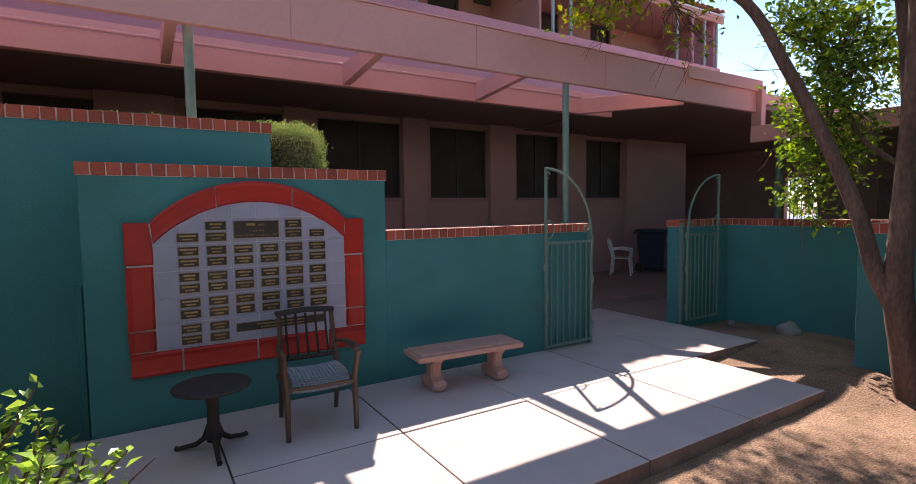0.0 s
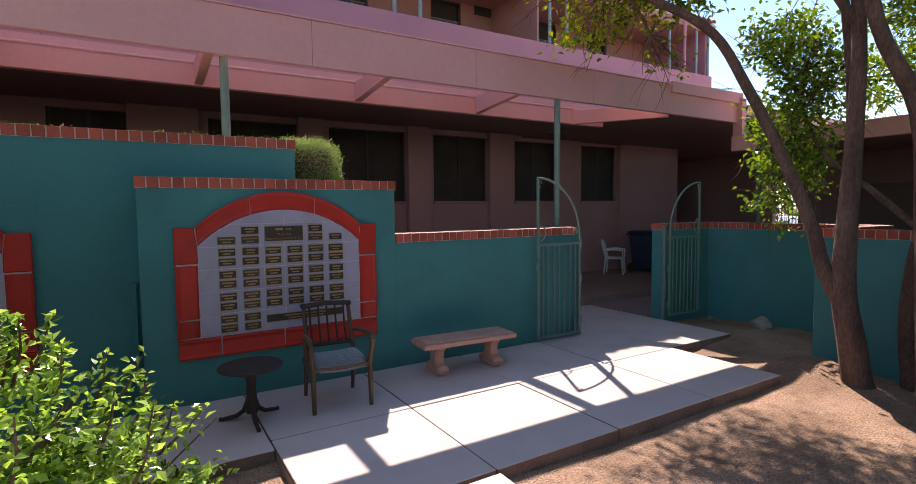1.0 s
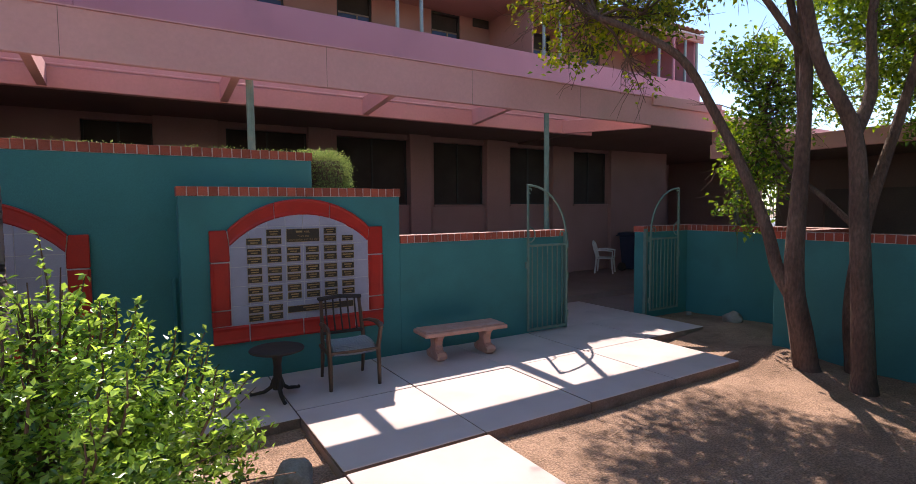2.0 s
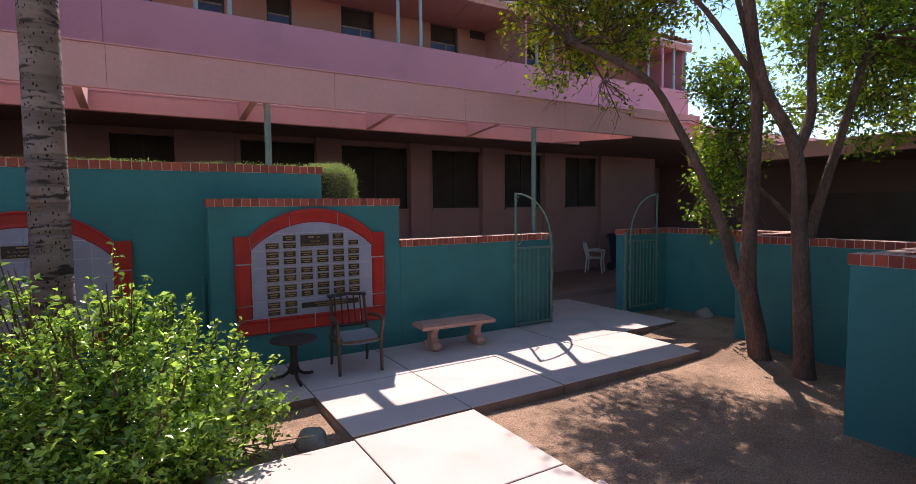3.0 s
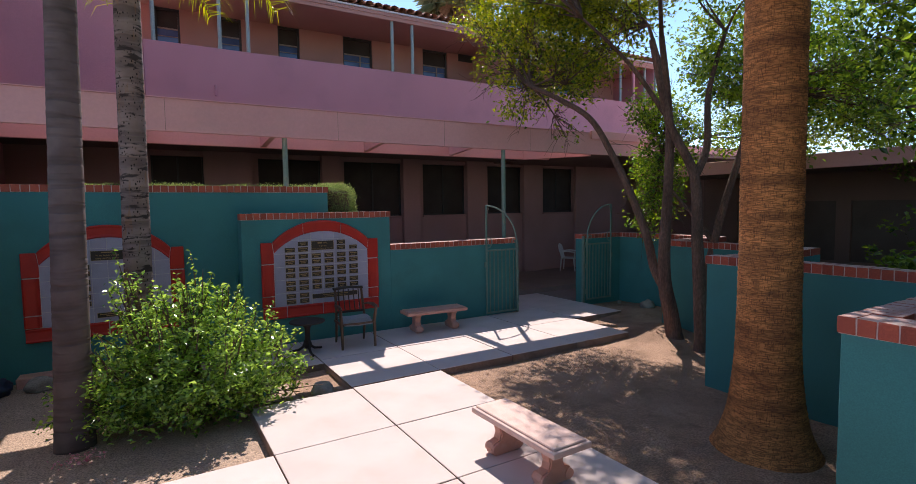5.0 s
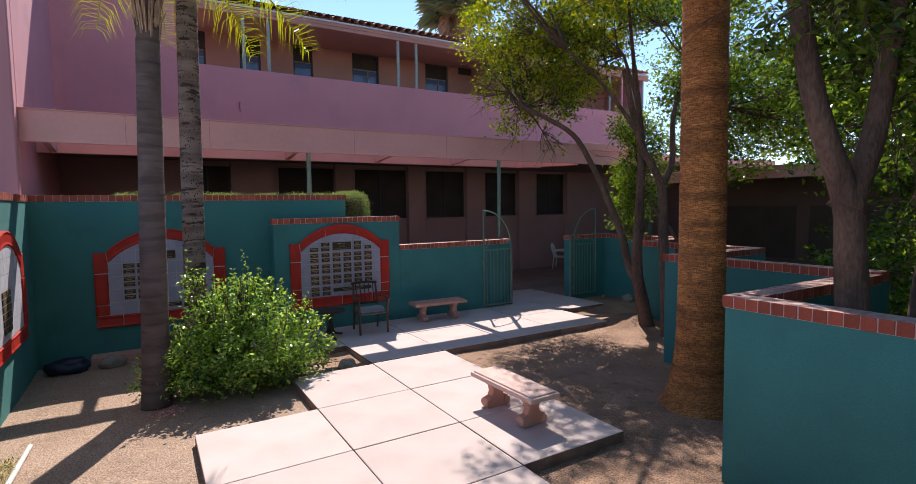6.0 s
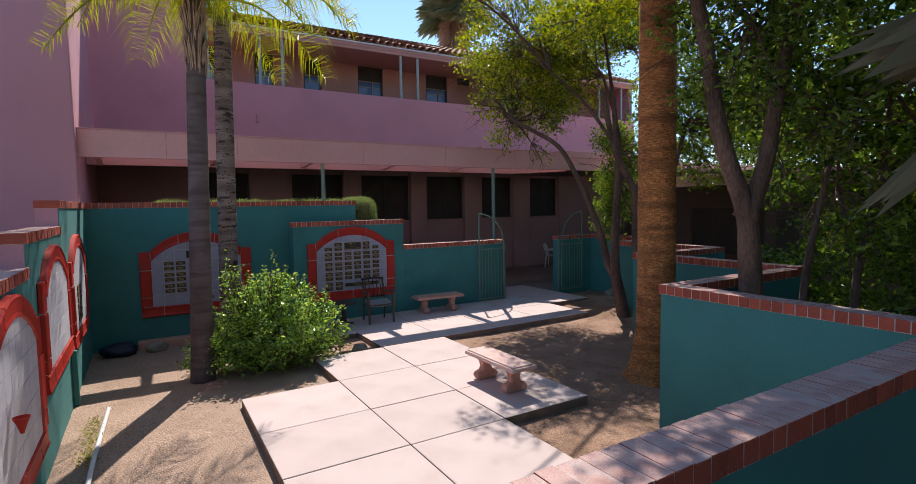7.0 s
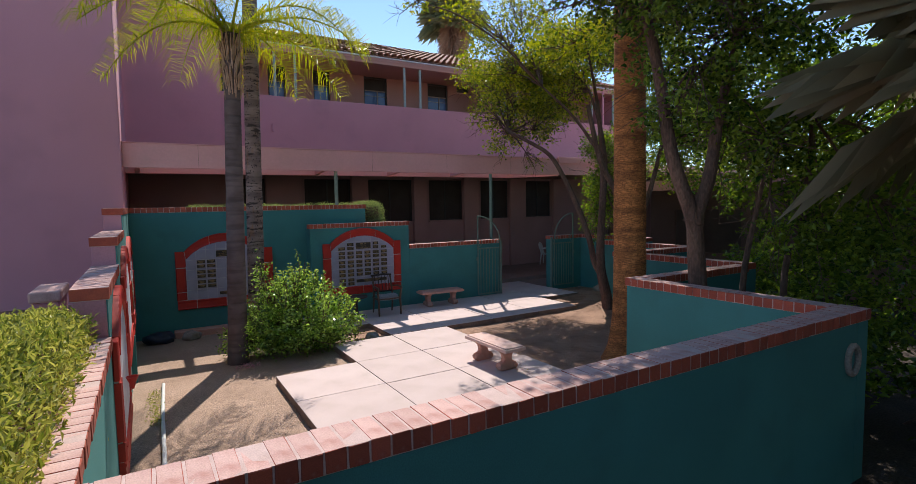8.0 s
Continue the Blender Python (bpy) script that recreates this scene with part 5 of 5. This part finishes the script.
for s in (-1, 1):
    part("side_window", prism(bmesh.new(), [(-1.05, 0.92), (-0.62, 1.33), (0.82, 1.34), (1.3, 0.95)], s * 0.852 - 0.004, s * 0.852 + 0.004), BLUEGLASS, car)
    for x in (-1.3, 1.3):
        part("wheel", tube(bmesh.new(), ((x, s * 0.70, 0.32), (x, s * 0.87, 0.32)), 0.32, 18), DARKMETAL, car)


# shrubs
def shrub(name, label, at, blobs, shoots, per, size, leaf, seed, sprays=26):
    root = thing(name, label, "shrub", at)
    rng = np.random.default_rng(seed)
    bm = bmesh.new()
    pts = [clumps(rng, blobs, per, 0.55, sprays)]
    for x, y, z, rx, ry, rz in blobs:
        for k in range(9):
            d = rng.normal(size=3) * 0.5
            tube(bm, ((x * 0.4, y * 0.4, -0.05), (x * 0.7 + d[0] * 0.1, y * 0.7, z * 0.55), (x + d[0] * rx, y + d[1] * ry, z + d[2] * rz)), [0.016, 0.011, 0.004], 5, cap=False)
    extra = []
    for k in range(60 if shoots else 0):
        t, f = rng.uniform(0, 2 * math.pi), rng.uniform(0.2, 0.95)
        x0, y0, z0 = 1.05 * f * math.cos(t), 0.8 * f * math.sin(t), 1.35 - 0.75 * f * f
        extra.append(((x0, y0, z0 - 0.12), (x0 * 1.12, y0 * 1.1, z0 + rng.uniform(0.10, 0.26))))
    for (x0, y0, z0), (x1, y1, z1) in list(shoots) + extra:
        tube(bm, ((x0, y0, z0), ((x0 + x1) / 2 + 0.02, (y0 + y1) / 2, (z0 + z1) / 2), (x1, y1, z1)), [0.010, 0.007, 0.003], 5, cap=False)
        f = np.linspace(0.0, 1.0, 30)[:, None]
        line = np.array((x0, y0, z0)) * (1 - f) + np.array((x1, y1, z1)) * f
        pts.append(line + rng.normal(size=(30, 3)) * 0.032 * (1.3 - f))
    part("branchwork", bm, BARK, root)
    p = np.concatenate(pts)
    leaves("foliage", p[p[:, 2] > 0.03], size, leaf, root, rng, droop=-0.4, slim=0.62, lay=0.6)
    return root


shrub("leafy_shrub", "large rounded leafy green shrub with upright shoots", (-1.75, 2.55, 0), (
    (0, 0, 0.58, 0.92, 0.80, 0.52), (-0.62, 0.1, 0.50, 0.58, 0.62, 0.42), (0.72, 0.0, 0.46, 0.52, 0.60, 0.40), (-0.32, 0.1, 1.02, 0.52, 0.50, 0.32), (0.28, -0.05, 1.02, 0.46, 0.46, 0.32), (-0.02, 0.0, 1.32, 0.30, 0.30, 0.22), (0.1, -0.5, 0.48, 0.75, 0.40, 0.42), (0.0, -0.1, 0.30, 1.0, 0.75, 0.28), (-0.6, 0.0, 0.28, 0.55, 0.6, 0.26), (0.6, 0.0, 0.28, 0.55, 0.55, 0.26), (-1.05, 0.1, 0.34, 0.35, 0.45, 0.28), (-0.58, 0.1, 1.38, 0.17, 0.17, 0.26), (0.03, 0.0, 1.50, 0.19, 0.19, 0.24), (-0.62, 0.1, 1.62, 0.08, 0.08, 0.16)),
    (((-0.58, 0.1, 1.15), (-0.70, 0.15, 1.98)), ((-0.56, 0.1, 1.15), (-0.50, 0.1, 1.70)), ((-0.66, 0.0, 1.1), (-0.78, 0.1, 1.55)), ((-0.45, 0.0, 1.2), (-0.36, 0.1, 1.60)), ((0.05, 0.0, 1.3), (0.02, 0.05, 1.92)), ((0.12, 0.0, 1.3), (0.24, 0.05, 1.66)), ((-0.05, 0, 1.3), (-0.14, 0, 1.68)), ((0.4, 0, 1.15), (0.52, 0, 1.5)), ((-0.9, 0.2, 0.75), (-1.12, 0.2, 1.1)), ((0.7, 0, 0.9), (0.90, 0, 1.22)), ((-1.0, 0.0, 0.3), (-1.35, 0.0, 0.55)), ((-0.28, -0.1, 1.25), (-0.3, -0.1, 1.55)), ((0.95, 0, 0.65), (1.2, 0, 0.88))),
    115, 0.062, SHRUB, 41, 26)


def clipped_hedge(name, label, x0, x1, y0, y1, z0, z1, n, size, leaf, seed, waves):
    """A boxy hedge: a twiggy core and a coat of leaves."""
    root = thing(name, label, "hedge", ((x0 + x1) / 2, (y0 + y1) / 2, z0))
    hx, hy, h = (x1 - x0) / 2, (y1 - y0) / 2, z1 - z0
    part("core", boxes((-hx + 0.07, hx - 0.07, -hy + 0.07, hy - 0.07, 0, h - 0.09), bevel=0.05), BARK, root)
    rng = np.random.default_rng(seed)
    p = rng.uniform(-1, 1, (n, 3)) * (hx, hy, h / 2)
    ax = rng.choice(3, n, p=[hy * h, hx * h, 2 * hx * hy] / np.sum([hy * h, hx * h, 2 * hx * hy]))
    for k in range(3):
        q = ax == k
        p[q, k] = np.sign(p[q, k]) * (hx, hy, h / 2)[k] if k < 2 else h / 2
    p[:, 2] += h / 2
    bump_z = np.array([waves * noise.noise((a * 1.3, b * 1.3, seed)) for a, b, _ in p])
    corner = np.clip(np.abs(p[:, 0]) / hx - 1 + 0.12 / hx, 0, 1) * hx + np.clip(np.abs(p[:, 1]) / hy - 1 + 0.12 / hy, 0, 1) * hy
    p[:, 2] += (bump_z - corner * 0.7) * (p[:, 2] > h * 0.7)
    p += rng.normal(size=p.shape) * 0.03
    leaves("foliage", p, size, leaf, root, rng, droop=-1.1, slim=0.34, lay=0.0)
    return root


clipped_hedge("clipped_hedge", "clipped box hedge with sunlit top behind the teal wall", -3.4, 0.60, 5.46, 6.0, 1.5, 2.755, 50000, 0.03, BOX, 51, 0.06)
clipped_hedge("clipped_hedge", "rounded end of the clipped box hedge beside the teal wall", 0.52, 1.27, 5.46, 6.0, 1.5, 2.80, 22000, 0.03, BOX, 53, 0.03)
clipped_hedge("planter_hedge", "dense yellow-green clipped hedge in a raised planter", -6.9, -4.60, -8.5, -2.36, 0.9, 1.95, 110000, 0.052, HEDGE, 52, 0.16)
structure("planter_bed", boxes((-14.0, -4.66, -10.0, 5.0, -0.2, 0.92)), CLAY, "raised dirt planter bed behind the side wall", "planter")
shrub("dark_shrub", "dark green shrub under the trees", (3.2, -4.3, 0), ((0, 0, 0.8, 1.2, 0.9, 0.9), (1.6, 0.6, 1.0, 1.1, 0.9, 0.9), (0.5, -1.4, 0.6, 1.2, 0.8, 0.6)), (), 26, 0.10, DARKLEAF, 61)
shrub("dark_shrub", "dark green shrub behind the planter wall", (6.2, -2.0, 0), ((0, 0, 1.0, 1.2, 1.0, 1.1), (1.6, 0.8, 1.2, 1.1, 0.9, 1.1)), (), 22, 0.10, DARKLEAF, 62)

rng = np.random.default_rng(77)
far_green = thing("distant_trees", "distant green trees beyond the buildings", "trees", (0, 0, 0), kind="stuff")
pts = []
for k in range(46):
    t = radians(-75 + 150 * k / 45)
    r = rng.uniform(36, 46)
    pts.append(np.array((r * math.cos(t), r * math.sin(t) + 4, rng.uniform(1.5, 4.5))) + rng.normal(size=(260, 3)) * (1.8, 1.8, 1.4))
p = np.concatenate(pts)
leaves("foliage", p[p[:, 2] > 0], 0.6, DARKLEAF, far_green, rng)

# South bed: dark ground added to cut bounce light onto the south wall.
structure("dark_ground_south", boxes((-4.7, 14.0, -16.0, -5.25, -0.2, 0.06), (-14.0, -4.7, -16.0, -10.0, -0.2, 0.06)), SOIL, "mostly unseen dark ground outside the south wall, added to cut bounce", "planter")
structure("planter_bed_east", boxes((1.63, 11.6, -5.25, -2.75, -0.2, 0.055), (4.21, 11.6, -2.75, -0.16, -0.2, 0.055), (6.48, 11.6, -0.16, 2.26, -0.2, 0.055)), SOIL, "dark mulched bed behind the stepped wall", "planter")
shrub("dark_shrub", "low dark shrub at the foot of the south wall", (2.6, -6.0, 0.06), ((0, 0, 0.45, 0.8, 0.5, 0.45), (-0.9, -0.1, 0.3, 0.6, 0.4, 0.3), (0.9, 0.2, 0.6, 0.7, 0.6, 0.6)), (), 40, 0.08, DARKLEAF, 63)
shrub("dark_shrub", "low dark shrub at the foot of the south wall", (0.6, -6.6, 0.06), ((0, 0, 0.35, 0.9, 0.6, 0.35), (1.1, -0.6, 0.5, 0.8, 0.6, 0.45)), (), 40, 0.08, DARKLEAF, 64)

# small fixtures on the walls
tagged(link("wall_conduit", boxes((-0.925, -0.885, 5.175, 5.216, 0.0, 1.31), bevel=0.006), TEAL), "teal-painted conduit up the tall wall", "pipe")
tagged(link("wall_conduit", boxes((-4.458, -4.39, 2.16, 2.24, 0.0, 0.76), bevel=0.008), TEAL), "teal-painted conduit box on the side wall", "pipe")
tagged(link("flower_vase", lathe(bmesh.new(), ((0.012, -0.06), (0.03, 0.0), (0.055, 0.06), (0.05, 0.06), (0.02, 0.0)), 14, (-4.345, -1.62, 1.10)), REDTILE), "small red cone vase fixed to the memorial niche", "vase")
bm = bmesh.new()
tube(bm, [(1.30 + 0.10 * math.cos(t), -5.268, 1.27 + 0.13 * math.sin(t)) for t in [2 * math.pi * k / 24 for k in range(25)]], 0.028, 8, cap=False)
tagged(link("wall_wreath", bm, STONE), "pale ring ornament on the shaded outer wall", "ornament")
pier = thing("stub_pier", "pale pink stub pier with a worn coping stone behind the hedge", "pier", (-4.98, -1.15, 0.92))
part("body", boxes((-0.10, 0.10, -0.3, 0.3, 0, 1.0), bevel=0.01), PINK, pier)
part("cap", boxes((-0.12, 0.12, -0.33, 0.33, 1.0, 1.1), bevel=0.02, seg=2), BRICKTOP, pier)
tagged(link("concrete_block", boxes((-3.75, -2.7, 4.92, 5.19, -0.1, 0.14), bevel=0.012), CAST), "low pinkish concrete block against the tall wall", "block")
bm = bmesh.new()
bmesh.ops.create_icosphere(bm, subdivisions=4, radius=1.0)
for v in bm.verts:
    k = 1 + 0.25 * noise.noise(v.co * 1.6) + 0.10 * noise.noise(v.co * 5)
    v.co = Vector((v.co.x * 0.30, v.co.y * 0.18, max(v.co.z, -0.6) * 0.14)) * k
ob = link("dark_bag", bm, NAVY, smooth=True)
ob.location = (-4.02, 4.78, 0.09)
tagged(ob, "crumpled dark blue bag lying in the shaded corner", "bag")

# loose things on the ground
PETAL = leaf_material("pink_petal", (0.55, 0.16, 0.20), (0.75, 0.42, 0.42), 0.3, 0.6)
rng = np.random.default_rng(15)
blossom = thing("fallen_blossom", "small heap of pink blossom at the foot of the palm", "flowers", (-2.80, 1.92, 0.0), kind="stuff")
leaves("petals", rng.normal(size=(90, 3)) * (0.10, 0.07, 0.02) + (0, 0, 0.06), 0.035, PETAL, blossom, rng)
tagged(link("white_pipe", tube(bmesh.new(), ((-4.05, 1.75, 0.03), (-4.10, 0.2, 0.03), (-4.12, -1.4, 0.03)), 0.024, 10), WHITE), "white plastic irrigation pipe lying on the dirt", "pipe")


def rock(name, at, r, seed, label):
    bm = bmesh.new()
    bmesh.ops.create_icosphere(bm, subdivisions=3, radius=1.0)
    for v in bm.verts:
        k = 1 + 0.35 * noise.noise(v.co * 1.3 + Vector((seed, 0, 0))) + 0.08 * noise.noise(v.co * 5)
        v.co = Vector((v.co.x * r[0], v.co.y * r[1], v.co.z * r[2])) * k
    ob = link(name, bm, STONE, smooth=True)
    ob.matrix_basis = pose(*at)
    tagged(ob, label, "rock", "rocks")


rock("rock", (7.35, 3.65, 0.14), (0.17, 0.14, 0.12), 1, "pale grey rounded rock half buried in dirt")
rock("rock", (7.5, 4.6, 0.05), (0.06, 0.05, 0.05), 2, "small pale stone beside the planter wall")
rng = np.random.default_rng(15)
sprout = np.column_stack([rng.normal(-4.17, 0.05, 420), rng.uniform(0.1, 1.5, 420), rng.uniform(0.0, 0.03, 420)])
grass = thing("grass_sprouts", "thin lime green grass sprouts beside the pipe", "grass", kind="stuff")
leaves("blades", sprout, 0.045, HEDGE, grass, rng, droop=-1.0, slim=0.2)
rock("rock", (-3.45, 4.72, 0.07), (0.18, 0.13, 0.11), 4, "grey stone in the shaded corner")
rock("rock", (-0.28, 2.55, 0.05), (0.14, 0.2, 0.09), 5, "flat brown stone edging the walkway")

# ---- panels of the walk, and the bricks of the copings ----
for x0, x1, y0, y1 in PANELS:
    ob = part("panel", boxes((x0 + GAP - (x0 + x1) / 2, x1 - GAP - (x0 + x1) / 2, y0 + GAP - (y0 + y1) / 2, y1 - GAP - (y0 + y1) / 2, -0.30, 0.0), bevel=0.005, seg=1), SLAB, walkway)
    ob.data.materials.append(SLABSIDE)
    # upright faces take the darker stain-and-shade colour
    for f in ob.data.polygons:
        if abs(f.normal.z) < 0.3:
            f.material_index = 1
    ob.location = ((x0 + x1) / 2, (y0 + y1) / 2, TOP + random.uniform(-0.003, 0.003))
part("bed", boxes((-2.5, -0.08, -5.0, 0.78, -0.2, TOP - 0.03), (-0.08, 1.22, -1.5, 2.2, -0.2, TOP - 0.03), (-1.2, -0.08, 0.78, 2.15, -0.2, TOP - 0.03), (0.0, 5.12, 2.28, 6.4, -0.2, TOP - 0.03)), FLOOR, walkway)

BRICKS = {}


def brick_mesh(depth, along, seed):
    key = (round(depth, 3), along, seed)
    if key not in BRICKS:
        rng = random.Random(seed * 7 + 1)
        a, d = BRICK_W / 2, depth / 2
        bm = boxes((-a, a, -d, d, -BRICK_H, 0) if along == "x" else (-d, d, -a, a, -BRICK_H, 0), bevel=0.0035)
        for v in bm.verts:
            v.co += Vector((rng.uniform(-1, 1), rng.uniform(-1, 1), rng.uniform(-1, 1))) * 0.002
        bm.normal_update()
        me = bpy.data.meshes.new("brick")
        bm.to_mesh(me)
        bm.free()
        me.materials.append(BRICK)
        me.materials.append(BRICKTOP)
        # upward faces take the paler lit-and-worn colour
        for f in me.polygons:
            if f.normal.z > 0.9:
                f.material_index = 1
        BRICKS[key] = me
    return BRICKS[key]


for ob, a, b, (d0, d1), top, along in COURSES:
    n = max(1, round((b - a + JOINT) / (BRICK_W + JOINT)))
    step = (b - a + JOINT) / n
    for k in range(n):
        s = a + step * (k + 0.5) - JOINT / 2
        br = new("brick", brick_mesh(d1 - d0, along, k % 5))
        br.parent = ob
        j = random.uniform(-0.003, 0.003)
        br.location = (s, (d0 + d1) / 2 + j, top + random.uniform(-0.002, 0.002)) if along == "x" else ((d0 + d1) / 2 + j, s, top + random.uniform(-0.002, 0.002))
    lo, hi = (a + 0.004, b - 0.004), (d0 + 0.006, d1 - 0.006)
    bm = boxes((*lo, *hi, top - BRICK_H - 0.004, top - 0.0015) if along == "x" else (*hi, *lo, top - BRICK_H - 0.004, top - 0.0015))
    part("mortar", bm, MORTAR, ob)
